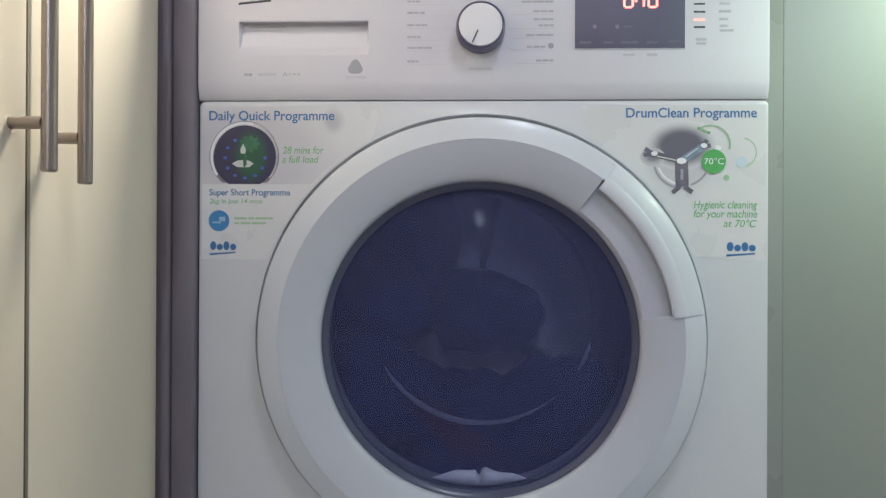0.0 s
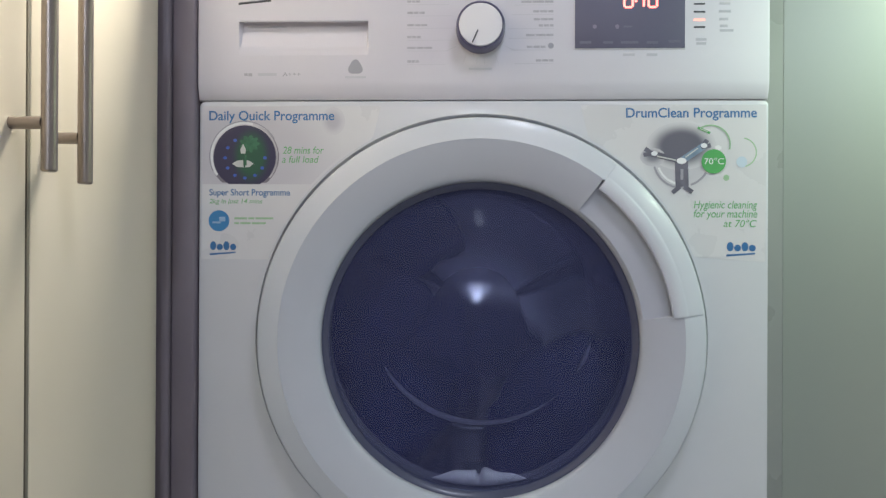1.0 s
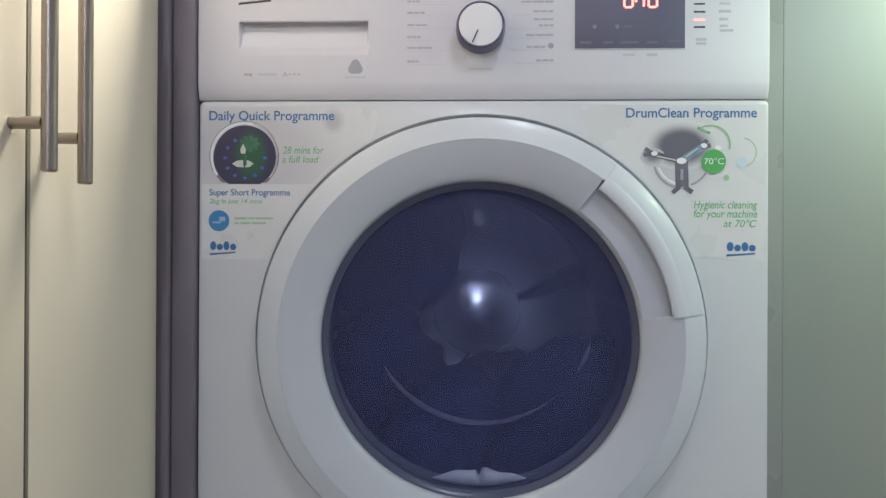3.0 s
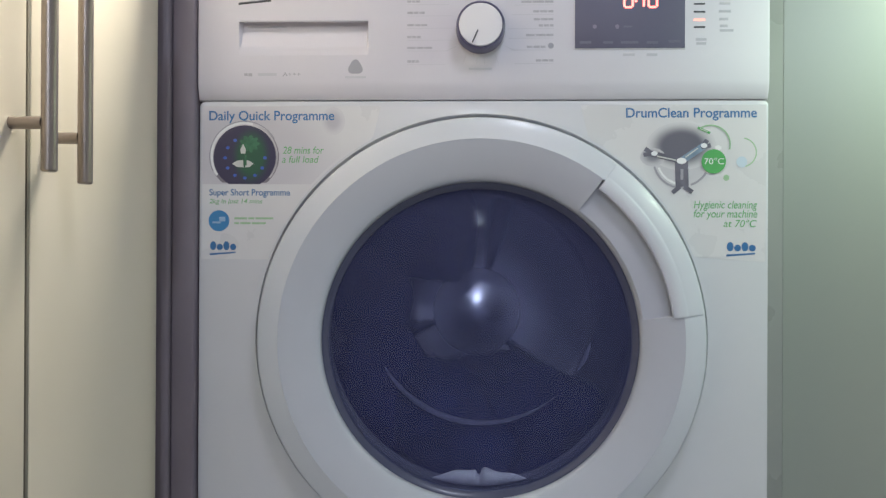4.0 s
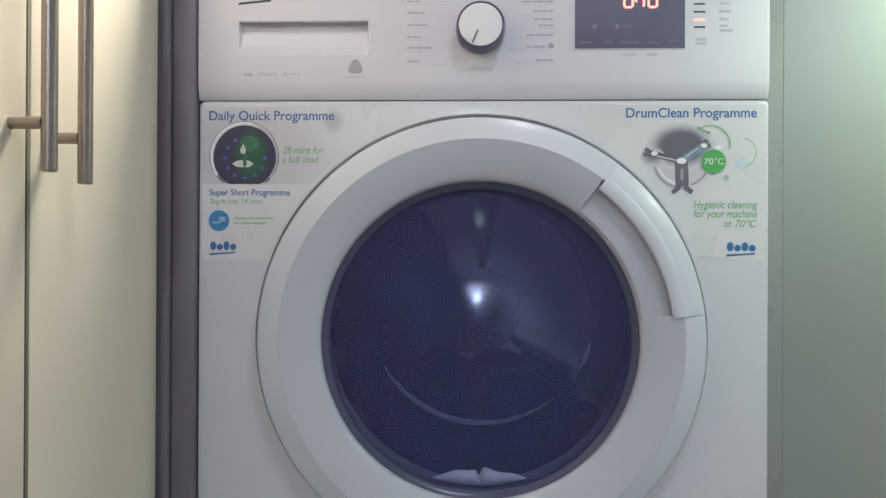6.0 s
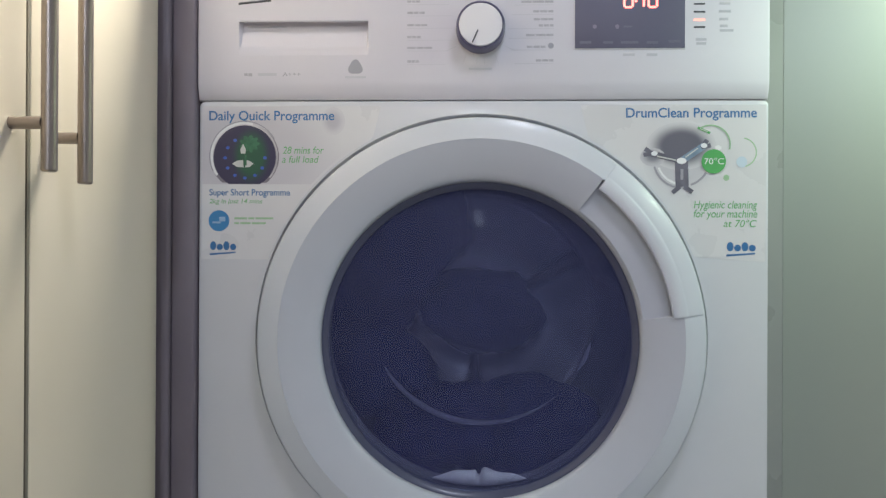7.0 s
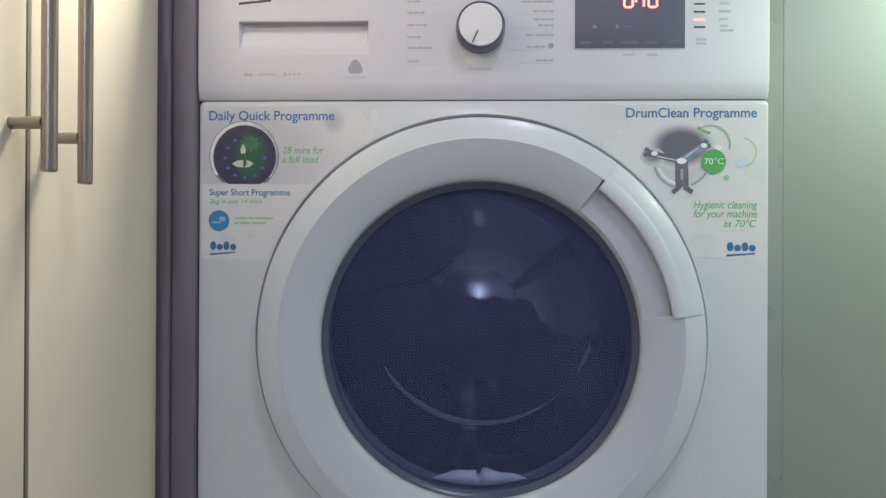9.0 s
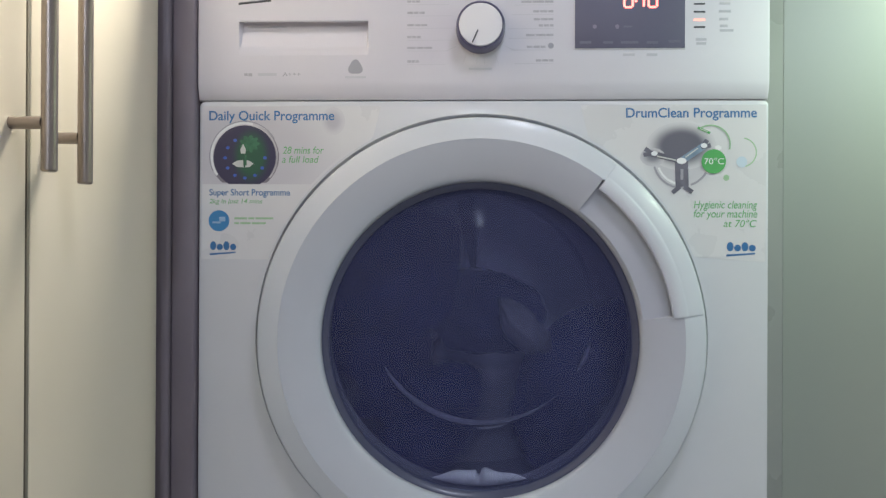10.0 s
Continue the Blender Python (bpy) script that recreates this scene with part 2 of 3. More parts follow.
def split_letters(bm, name, mat, parent):
    """Each letter becomes a part; pieces that share a column (a dot and its stem) stay together."""
    islands, left = [], set(bm.verts)
    while left:
        stack, found = [left.pop()], []
        while stack:
            v = stack.pop()
            found.append(v)
            for e in v.link_edges:
                w = e.other_vert(v)
                if w in left:
                    left.remove(w)
                    stack.append(w)
        islands.append(found)
    islands.sort(key=lambda vs: min(v.co.x for v in vs))
    letters = []
    for vs in islands:
        x0, x1 = min(v.co.x for v in vs), max(v.co.x for v in vs)
        if letters and min(x1, letters[-1][1]) - max(x0, letters[-1][0]) > 0.6 * min(x1 - x0, letters[-1][1] - letters[-1][0]):
            letters[-1][2].extend(vs)
            letters[-1][1] = max(letters[-1][1], x1)
        else:
            letters.append([x0, x1, list(vs)])
    for _, _, vs in letters:
        index = {v: k for k, v in enumerate(vs)}
        faces = {f for v in vs for f in v.link_faces}
        me = bpy.data.meshes.new(name)
        me.from_pydata([v.co[:] for v in vs], [], [[index[v] for v in f.verts] for f in faces])
        me.materials.append(mat)
        new(name, me).parent = parent
    bm.free()


# ---- the room ----
def wall(name, b, mat, label, category="wall"):
    return tagged(part(name, b, mat, smooth=False), label, category, kind="structure")


def room():
    wall("floor", box(-1.6, 1.6, -4.2, 0.75, -0.05, 0.0), FLOOR_VINYL, "brown vinyl kitchen floor", "floor")
    wall("ceiling", box(-1.6, 1.6, -4.2, 0.75, 2.4, 2.45), PLASTER, "white plaster ceiling", "ceiling")
    wall("wall_back", box(-1.6, 1.6, 0.65, 0.75, 0.0, 2.4), PLASTER, "plain plastered wall behind the machine")
    wall("wall_side", box(-1.7, -1.6, -4.2, 0.75, 0.0, 2.4), PLASTER, "plain plastered side wall")
    wall("wall_other_side", box(1.6, 1.7, -4.2, 0.75, 0.0, 2.4), PLASTER, "plain plastered side wall")
    wall("wall_front", box(-1.6, 1.6, -4.2, -4.1, 0.0, 2.4), PLASTER, "plain plastered far wall")
    # grey-green side of the recess, with a set-back strip at its rear
    side = wall("wall_right", box(0.0, 0.60, 0.0, 0.05, 0.0, 2.3, 0.0006), GREEN_GREY, "smooth grey-green painted wall, set at an angle beside the machine")
    side.matrix_basis = pose(0.3390, 0.062, 0.0, 0, 0, -15)
    wall("trim", box(0.3030, 0.3450, 0.0624, 0.16, 0.0, 2.3, 0.0015), TRIM_PAINT, "narrow grey-green return at the back of the gap", "trim")


room()


# ---- tall cabinet with two doors, side on to the machine ----
def bar_handle(name, parent, y, z_low, post_low):
    h = bmesh.new()
    seg = 24
    x = -0.3025
    prof = [(0.0, z_low), (0.0045, z_low), (0.0055, z_low + 0.0012), (0.0055, z_low + 0.2188), (0.0045, z_low + 0.22), (0.0, z_low + 0.22)]
    rows = [[h.verts.new((x + r * math.cos(2 * math.pi * i / seg), y + r * math.sin(2 * math.pi * i / seg), z)) for i in range(seg)] for r, z in prof]
    for p, q in zip(rows, rows[1:]):
        for i in range(seg):
            h.faces.new((p[i], p[(i + 1) % seg], q[(i + 1) % seg], q[i]))
    bmesh.ops.remove_doubles(h, verts=h.verts, dist=1e-6)
    rail = part(name, h, BRUSHED, parent, "brushed nickel bar handle")
    for z in (post_low, post_low + 0.15):
        p = bmesh.new()
        for k, (r, xx) in enumerate(((0.0045, -0.3305), (0.0045, -0.3285), (0.0045, -0.328), (0.0045, -0.307))):
            ring = [p.verts.new((xx, y + r * math.cos(2 * math.pi * i / seg), z + r * math.sin(2 * math.pi * i / seg))) for i in range(seg)]
            if k:
                for i in range(seg):
                    p.faces.new((last[i], last[(i + 1) % seg], ring[(i + 1) % seg], ring[i]))
            last = ring
        part("post", p, BRUSHED, rail)


def tall_cabinet():
    root = thing("tall_cabinet", "tall cream laminate cabinet with two closed doors and bar handles", "cabinet")
    part("carcass", box(-0.90, -0.3505, -0.56, 0.6, 0.0, 2.2, 0.001), CARCASS, root, "grey-purple cabinet carcass in shade")
    # added strips close the gap to the machine; their dark colour gives its shade
    part("filler", box(-0.350, -0.3262, -0.0150, 0.6, 0.0, 2.2, 0.004, 4), FILLER_SHADE, root, "filler panel in the grey-purple of the shaded gap")
    part("filler", box(-0.3261, -0.3009, -0.0090, 0.6, 0.0, 0.8640, 0.003, 3), FILLER_SHADE, root, "scribing strip beside the machine, in the grey-purple of the shaded gap")
    d1 = part("door", box(-0.349, -0.33, -0.53, -0.2668, 0.12, 2.1, 0.0015, 3), CREAM, root, "smooth cream laminate door")
    # the second door's free edge is rolled over
    roll = [(-0.340 + 0.010 * math.cos(radians(a)), -0.055 + 0.035 * math.sin(radians(a))) for a in range(0, 91, 6)]
    outline = [(-0.349, -0.2612), (-0.3312, -0.2612), (-0.3303, -0.2609), (-0.33, -0.2600)] + roll + [(-0.349, -0.020)]
    d2 = part("door", loops([[Vector((x, y, z)) for x, y in outline] for z in (0.12, 2.1)], cap=True), CREAM, root, "smooth cream laminate door with a rolled edge")
    part("edge_band", box(-0.3487, -0.3306, -0.2644, -0.2614, 0.121, 2.099), EDGE, d2, "dark edge band")
    bar_handle("handle", d1, -0.2856, 0.5908, 0.6250)
    bar_handle("handle", d2, -0.2360, 0.5866, 0.6215)


tall_cabinet()
tagged(part("worktop", box(-0.3258, 0.302, -0.045, 0.65, 0.866, 0.904, 0.003, 3), WORKTOP), "grey worktop running over the washing machine", "worktop", kind="structure")

# ---- washing machine ----
AXIS = 0.4437  # height of the drum's axis
machine = thing("washing_machine", "white front-loading washing machine running with dark laundry", "washing machine")


def rounded_rect(x0, x1, z0, z1, r, angles, centre):
    """Where rays from the centre leave a rounded rectangle."""
    out = []
    for a in angles:
        dx, dz = math.cos(a), math.sin(a)
        lo, hi = 0.0, 2.0
        for _ in range(40):
            m = (lo + hi) / 2
            px, pz = centre[0] + m * dx, centre[1] + m * dz
            qx = max(x0 + r - px, px - (x1 - r), 0.0)
            qz = max(z0 + r - pz, pz - (z1 - r), 0.0)
            inside = math.hypot(qx, qz) <= r and x0 <= px <= x1 and z0 <= pz <= z1
            lo, hi = (m, hi) if inside else (lo, m)
        out.append((centre[0] + lo * dx, centre[1] + lo * dz))
    return out


def cabinet_body():
    n = 240
    corner = [math.atan2(z - AXIS, x) % (2 * math.pi) for x, z in ((0.2985, 0.692), (-0.2985, 0.692), (-0.2985, 0.062), (0.2985, 0.062))]
    angles = sorted([2 * math.pi * i / n for i in range(n)] + [c + d for c in corner for d in (-0.012, -0.006, 0.0, 0.006, 0.012)])
    c = (0.0, AXIS)

    def rr(inset, y, r):
        return [Vector((x, y, z)) for x, z in rounded_rect(-0.2995 + inset, 0.2995 - inset, 0.06 + inset, 0.6957 - inset, r, angles, c)]

    def circle(r, y):
        return [Vector((r * math.cos(a), y, AXIS + r * math.sin(a))) for a in angles]
    rings = [circle(0.205, 0.05), circle(0.212, 0.036), circle(0.222, 0.034), circle(0.2360, 0.032), circle(0.2368, 0.004), circle(0.2379, 0.0),
             rr(0.0018, 0.0, 0.005), rr(0.0005, 0.0006, 0.006), rr(0.0, 0.0018, 0.006), rr(0.0, 0.50, 0.006)]
    part("body", loops(rings, cap=True), ENAMEL, machine, "white enamelled steel cabinet with a porthole")
    part("kickplate", box(-0.297, 0.297, 0.02, 0.05, 0.012, 0.0595, 0.002), PLASTIC, machine)
    part("top", box(-0.2995, 0.2995, 0.012, 0.51, 0.8455, 0.860, 0.004, 3), PLASTIC, machine, "white worktop lid")
    for x in (-0.25, 0.25):
        for y in (0.06, 0.44):
            part("foot", lathe([(0.0, -0.006), (0.02, -0.006), (0.02, 0.006), (0.0, 0.006)], 20), RUBBER, machine).matrix_basis = pose(x, y, 0.006, 90)
            part("foot_stem", box(x - 0.006, x + 0.006, y - 0.006, y + 0.006, 0.012, 0.0605), DARK_TRIM, machine)


cabinet_body()

# control panel: a moulded front with a scooped drawer grip
PX0, PX1, PZ0, PZ1 = -0.2555, -0.1180, 0.7425, 0.7785


def control_panel():
    bm = bmesh.new()
    xs = [-0.3005, -0.2995, -0.2965, PX0, PX1, 0.2950, 0.2982, 0.2992]
    prof = [(0.012, 0.6962), (0.002, 0.6962), (-0.0008, 0.6963), (-0.0016, 0.6972), (-0.0036, 0.7030), (-0.0053, 0.7090), (-0.0060, 0.7150), (-0.0060, PZ0), (-0.0060, PZ1), (-0.0060, 0.8380),
            (-0.0045, 0.8430), (0.0, 0.8450), (0.012, 0.8455)]
    sink = {0: 0.0065, 1: 0.0015, 6: 0.0015, 7: 0.0065}
    grid = [[bm.verts.new((x, min(y + sink.get(i, 0.0), 0.012), z)) for y, z in prof] for i, x in enumerate(xs)]
    for i in range(len(xs) - 1):
        for j in range(len(prof) - 1):
            if i == 3 and j == 7:
                continue
            bm.faces.new((grid[i][j], grid[i + 1][j], grid[i + 1][j + 1], grid[i][j + 1]))
    box(-0.3003, 0.3003, 0.0125, 0.05, 0.6964, 0.8452, bm=bm)
    panel = part("control_panel", bm, PLASTIC, machine, "white plastic control panel with printed programmes")
    # the scoop: deep under its upper lip, running out at the lower edge
    s = bmesh.new()
    steps = [(-0.0060, PZ0)] + [(-0.0060 + 0.0105 * (k / 9) ** 1.3, PZ0 + (PZ1 - PZ0 - 0.0005) * k / 9) for k in range(1, 10)] + [(0.0048, PZ1 + 0.001), (0.0030, PZ1 + 0.002), (-0.0058, PZ1)]
    cols = [PX0, PX0 + 0.002, PX1 - 0.002, PX1]
    rows = [[s.verts.new((x, y if 0 < i < 3 else min(y, -0.0058), z)) for y, z in steps] for i, x in enumerate(cols)]
    for i in range(3):
        for j in range(len(steps) - 1):
            s.faces.new((rows[i][j], rows[i + 1][j], rows[i + 1][j + 1], rows[i][j + 1]))
    drawer = part("detergent_drawer", s, PLASTIC, machine, "white detergent drawer grip, scooped out")
    part("drawer_lip", box(PX0 + 0.0005, PX1 - 0.0005, -0.0066, -0.0052, PZ1 - 0.0006, PZ1 + 0.0012, 0.0004), FAINT_INK, drawer)
    for x, z, rx, rz in ((-0.243, 0.7752, 0.006, 0.0011), (-0.232, 0.7746, 0.009, 0.0014), (-0.217, 0.7752, 0.011, 0.0010), (-0.226, 0.7735, 0.004, 0.0008)):
        part("residue", oval(x, z, rx, rz, 0.0030, 20), FAINT_INK, drawer, "greyish detergent residue", smooth=False)
    return panel


panel = control_panel()
PY = -0.00615


def printed(name, b, mat, parent, label=""):
    return part(name, b, mat, parent, label, smooth=False)


def panel_prints():
    # brand mark: a dark slanted stroke
    printed("brand_mark", slab([(-0.2561, 0.7962), (-0.2212, 0.7995), (-0.2212, 0.8019), (-0.2561, 0.7986)], PY), BLACK_PRINT, panel)
    printed("print_bar", bar(*(-0.2478, 0.7224), 0.0036, 0.0028, PY), LABEL_INK, panel)
    printed("print_bar", bar(*(-0.2432, 0.7222), 0.0042, 0.0032, PY), LABEL_INK, panel)
    printed("print_bar", bar(*(-0.2250, 0.7225), 0.020, 0.0030, PY), FAINT_INK, panel)
    words("letter", "A+++", -0.2087, 0.7206, 0.0190, 0.0042, PY, GREY_INK, panel)
    printed("wool_mark", slab([(-0.1315 + r * math.cos(a), 0.7295 + r * math.sin(a)) for a, r in
                               [(radians(90 + 360 * i / 48), 0.0074 + 0.0010 * math.cos(3 * radians(360 * i / 48))) for i in range(48)]], PY), GREY_INK, panel)
    printed("print_bar", bar(*(-0.1314, 0.7192), 0.022, 0.0022, PY), FAINT_INK, panel)


panel_prints()


def programme_prints():
    left = (((-0.0776, 0.7985), 0.014), ((-0.0775, 0.7866), 0.019), ((-0.0775, 0.7736), 0.022), ((-0.0774, 0.7611), 0.015), ((-0.0773, 0.7498), 0.027), ((-0.0773, 0.7356), 0.013))
    for n, ((x, z), w) in enumerate(left):
        xx, gap = x, 0.0008
        for share in (0.36, 0.30, 0.34):
            printed("programme_name", bar(xx + w * share / 2, z, w * share - gap, 0.0021 + 0.0004 * (n % 2), PY), LABEL_INK, panel)
            xx += w * share
        x1 = -0.0285 - 0.0016 * abs(n - 2) ** 1.5
        printed("programme_line", bar((x + x1) / 2, z - 0.0033, x1 - x, 0.0005, PY), LINE_INK, panel)
    right = (((0.0758, 0.7974), 0.034), ((0.0759, 0.7873), 0.022), ((0.0759, 0.7791), 0.021), ((0.0760, 0.7726), 0.016), ((0.0760, 0.7626), 0.029), ((0.0678, 0.7503), 0.020), ((0.0761, 0.7361), 0.019))
    for n, ((x, z), w) in enumerate(right):
        xx = x - w
        for share in (0.34, 0.38, 0.28):
            printed("programme_name", bar(xx + w * share / 2, z, w * share - 0.0008, 0.0023, PY), LABEL_INK, panel)
            xx += w * share
        x0 = 0.0280 + 0.0014 * abs(n - 3) ** 1.5
        if n != 2:
            printed("programme_line", bar((x + x0) / 2, z - 0.0033, x - x0, 0.0005, PY), LINE_INK, panel)
    # the lowest lines bend up towards the dial
    for sx in (-1, 1):
        for x0, z0, x1, z1 in ((0.0190, 0.7323, 0.0150, 0.7425), (0.0360, 0.7465, 0.0255, 0.7512), (0.0040, 0.7325, 0.0036, 0.7400)):
            printed("programme_line", bar(sx * (x0 + x1) / 2, (z0 + z1) / 2, math.hypot(x1 - x0, z1 - z0), 0.0005, PY, math.atan2(z1 - z0, sx * (x1 - x0))), LINE_INK, panel)
    printed("wool_mark", oval(*(0.0731, 0.7514), 0.0030, 0.0030, PY, 20), GREY_INK, panel)
    printed("programme_name", bar(*(-0.0003, 0.7276), 0.024, 0.0022, PY), FAINT_INK, panel)


programme_prints()


def dial():
    centre = (-0.0003, 0.0, 0.7687)
    d = part("dial", lathe([(0.0256, -0.006), (0.0256, -0.012), (0.0252, -0.020), (0.0246, -0.0232), (0.0234, -0.0242), (0.0222, -0.0234)], 96, centre=centre),
             DIAL_RING, machine, "dark ring of the programme dial")
    part("dial_cap", lathe([(0.0222, -0.0228), (0.0222, -0.0242), (0.0216, -0.0250), (0.0, -0.0256)], 96, centre=centre), CAP_PLASTIC, d, "white dial face")
    (xa, za), (xb, zb) = (-0.0031, 0.7627), (-0.0087, 0.7500)
    part("dial_pointer", bar((xa + xb) / 2, (za + zb) / 2, 0.0014, math.hypot(xa - xb, za - zb), -0.0262, math.atan2(xb - xa, za - zb)), BLACK_PRINT, d, smooth=False)


dial()


def segment_digit(x, z, on, parent):
    """A seven-segment numeral, 7.5 mm wide, from its lower left corner."""
    w, h, t = 0.0086, 0.0175, 0.0022
    segs = {"a": (w / 2, h, 1), "b": (w, h * 0.75, 0), "c": (w, h * 0.25, 0), "d": (w / 2, 0, 1), "e": (0, h * 0.25, 0), "f": (0, h * 0.75, 0), "g": (w / 2, h / 2, 1)}
    for k in on:
        sx, sz, flat = segs[k]
        bw, bh = (w - 0.0012, t) if flat else (t, h / 2 - 0.0010)
        printed("segment", bar(x + sx, z + sz, bw, bh, -0.0078), LED_RED, parent)


def display():
    d = part("display", box(0.0977, 0.2112, -0.0076, -0.0055, 0.7482, 0.8250, 0.0006), DISPLAY, machine, "dark glossy display with red numerals")
    part("display_rim", box(0.0970, 0.2119, -0.0068, -0.0056, 0.7472, 0.8258, 0.0004), CAP_PLASTIC, d)
    segment_digit(0.1485, 0.7905, "abcdef", d)
    segment_digit(0.1600, 0.7905, "bc", d)
    segment_digit(0.1735, 0.7905, "abcdef", d)
    printed("segment", oval(*(0.1605, 0.7967), 0.0013, 0.0013, -0.0078, 12), LED_RED, d)
    printed("status_light", oval(*(0.1181, 0.7706), 0.0022, 0.0022, -0.0078, 20), LED_DIM, d)
    printed("status_light", oval(*(0.1414, 0.7705), 0.0020, 0.0024, -0.0078, 20), LED_DIM, d)
    printed("display_print", bar(*(0.1524, 0.7704), 0.009, 0.0018, -0.0078), DISPLAY_INK, d)
    for q, w in (((0.1088, 0.7542), 0.012), ((0.1321, 0.7541), 0.010), ((0.1542, 0.7540), 0.018), ((0.1775, 0.7538), 0.012), ((0.2001, 0.7549), 0.012)):
        printed("display_print", bar(*q, w, 0.0026, -0.0078), DISPLAY_INK, d)
    for q, lit in (((0.2260, 0.7939), 0), ((0.2260, 0.7857), 0), ((0.2260, 0.7775), 1), ((0.2261, 0.7699), 0)):
        printed("indicator", bar(*q, 0.0115, 0.0024 if lit else 0.0017, PY), LED_AMBER if lit else BLACK_PRINT, panel)
    for q, w in (((0.2519, 0.7943), 0.011), ((0.2520, 0.7861), 0.012), ((0.2508, 0.7780), 0.009), ((0.2509, 0.7710), 0.008), ((0.2538, 0.7663), 0.014), ((0.2278, 0.7571), 0.011), ((0.2279, 0.7530), 0.010), ((0.1537, 0.7416), 0.012), ((0.1775, 0.7415), 0.011)):
        printed("print_bar", bar(*q, w, 0.0026, PY), FAINT_INK, panel)


display()


# ---- stickers on the front ----
FY = -0.00012


def film(side, z_low_in, z_low_out, name, label):
    """A thin film between the cabinet's edge and the porthole ring."""
    outer = 0.2965
    bm = bmesh.new()
    n = 40
    rows = []
    for i in range(n + 1):
        z = 0.527 + (0.6905 - 0.527) * i / n
        reach = math.sqrt(max(0.0, 0.2400 ** 2 - (z - AXIS) ** 2))
        inner = max(reach, 0.105 + 0.25 * (0.6905 - z))
        zz = z
        rows.append((bm.verts.new((side * inner, FY, max(zz, z_low_in))), bm.verts.new((side * outer, FY, max(zz, z_low_out)))))
    for p, q in zip(rows, rows[1:]):
        bm.faces.new((p[0], p[1], q[1], q[0]))
    return part(name, bm, FILM, machine, label, smooth=False)


def logo_bars(x, z, w, parent):
    """The maker's mark as plain blue shapes over a slanted stroke."""
    h = 0.0068
    for i, k in enumerate((1.4, 1.0, 1.4, 1.0)):
        printed("logo_shape", oval(x + w * (0.125 + 0.25 * i), z + h * k / 2, w * 0.115, h * k / 2, FY - 0.0003, 20), BLUE_INK, parent)
    printed("logo_stroke", slab([(x, z - 0.0055), (x + w * 0.97, z - 0.0030), (x + w * 0.97, z - 0.0016), (x, z - 0.0034)], FY - 0.0003), BLUE_INK, parent)


def left_sticker():
    s = film(-1, 0.527, 0.527, "sticker", "pale advertising sticker film with blue and green print")
    y1, y2, y3, y4 = FY - 0.00015, FY - 0.0003, FY - 0.00045, FY - 0.0006
    words("letter", "Daily Quick Programme", *(-0.2888, 0.6752), 0.1342, 0.0098, y2, BLUE_INK, s, 0.0, 0.014)
    face = soft_print("dial_face_print", (-0.2435, 0.6372), (0.022, 0.032), (0.030, 0.105, 0.060), (0.045, 0.038, 0.085), 0.5)
    rim = soft_print("dial_rim_print", (-0.2631, 0.6613), (0.050, 0.050), (0.70, 0.68, 0.69), (0.22, 0.20, 0.23), 0.60)
    photo = soft_print("photo_print", (-0.2450, 0.6400), (0.108, 0.078), (0.60, 0.575, 0.605), (0.705, 0.695, 0.70), 0.55)
    smudge = soft_print("smudge_print", (-0.1560, 0.6740), (0.0130, 0.0150), (0.52, 0.50, 0.54), (0.665, 0.65, 0.665), 0.7)
    printed("photo_patch", slab([(-0.2960, 0.6070), (-0.1790, 0.6070), (-0.1670, 0.620), (-0.1555, 0.630), (-0.1470, 0.638), (-0.1470, 0.690), (-0.2960, 0.690)], y1), photo, s, "grey photo print")
    printed("photo_smudge", oval(-0.1560, 0.6740, 0.0130, 0.0150, y1 - 0.00005, 32), smudge, s)
    printed("dial_rim", slab([(-0.2505 + 0.0370 * math.cos(radians(a)), 0.6362 + 0.0360 * math.sin(radians(a))) for a in range(-50, 231, 5)], y2), rim, s)
    printed("dial_picture", slab([(-0.2505 + 0.0335 * math.cos(radians(a)), 0.6362 + 0.0335 * math.sin(radians(a))) for a in range(-60, 241, 6)], y3), face, s)
    printed("rim_glint", arc_strip(-0.2508, 0.6368, 0.0352, 0.0026, 75, 215, y3 - 0.00004, 36), WHITE_INK, s)
    printed("rim_shade", arc_strip(-0.2508, 0.6368, 0.0372, 0.0010, 30, 205, y3 - 0.00004, 36), GREY_INK, s)
    printed("rim_shade", arc_strip(-0.2500, 0.6362, 0.0345, 0.0018, -40, 55, y3 - 0.00004, 24), RIM_INK, s)
    for a in (0, -30, -60, -90, -120, -150, 180, 150, 120):
        printed("dial_dot", oval(-0.2500 + 0.0215 * math.cos(radians(a)), 0.6350 + 0.0215 * math.sin(radians(a)), 0.0020, 0.0017, y4, 12), DOT_INK, s)
    printed("dial_gear", slab([(-0.2452 + q * math.cos(w), 0.6500 + 0.85 * q * math.sin(w)) for w, q in [(2 * math.pi * i / 60, 0.0098 + 0.0016 * math.cos(9 * 2 * math.pi * i / 60)) for i in range(60)]], y4 + 0.00004), LEAF_INK, s)
    printed("dial_stem", bar(-0.2492, 0.6325, 0.0022, 0.0110, y4 - 0.00016), LEAF_INK, s)
    printed("dial_shape", slab([(-0.2521, 0.6499), (-0.2551, 0.6439), (-0.2545, 0.6396), (-0.2496, 0.6396), (-0.2491, 0.6445)], y4 - 0.0001), PALE_INK, s)
    printed("dial_shape", slab([(-0.2637, 0.6288), (-0.2581, 0.6321), (-0.2520, 0.6327), (-0.2514, 0.6249), (-0.2581, 0.6252)], y4 - 0.0001), PALE_INK, s)
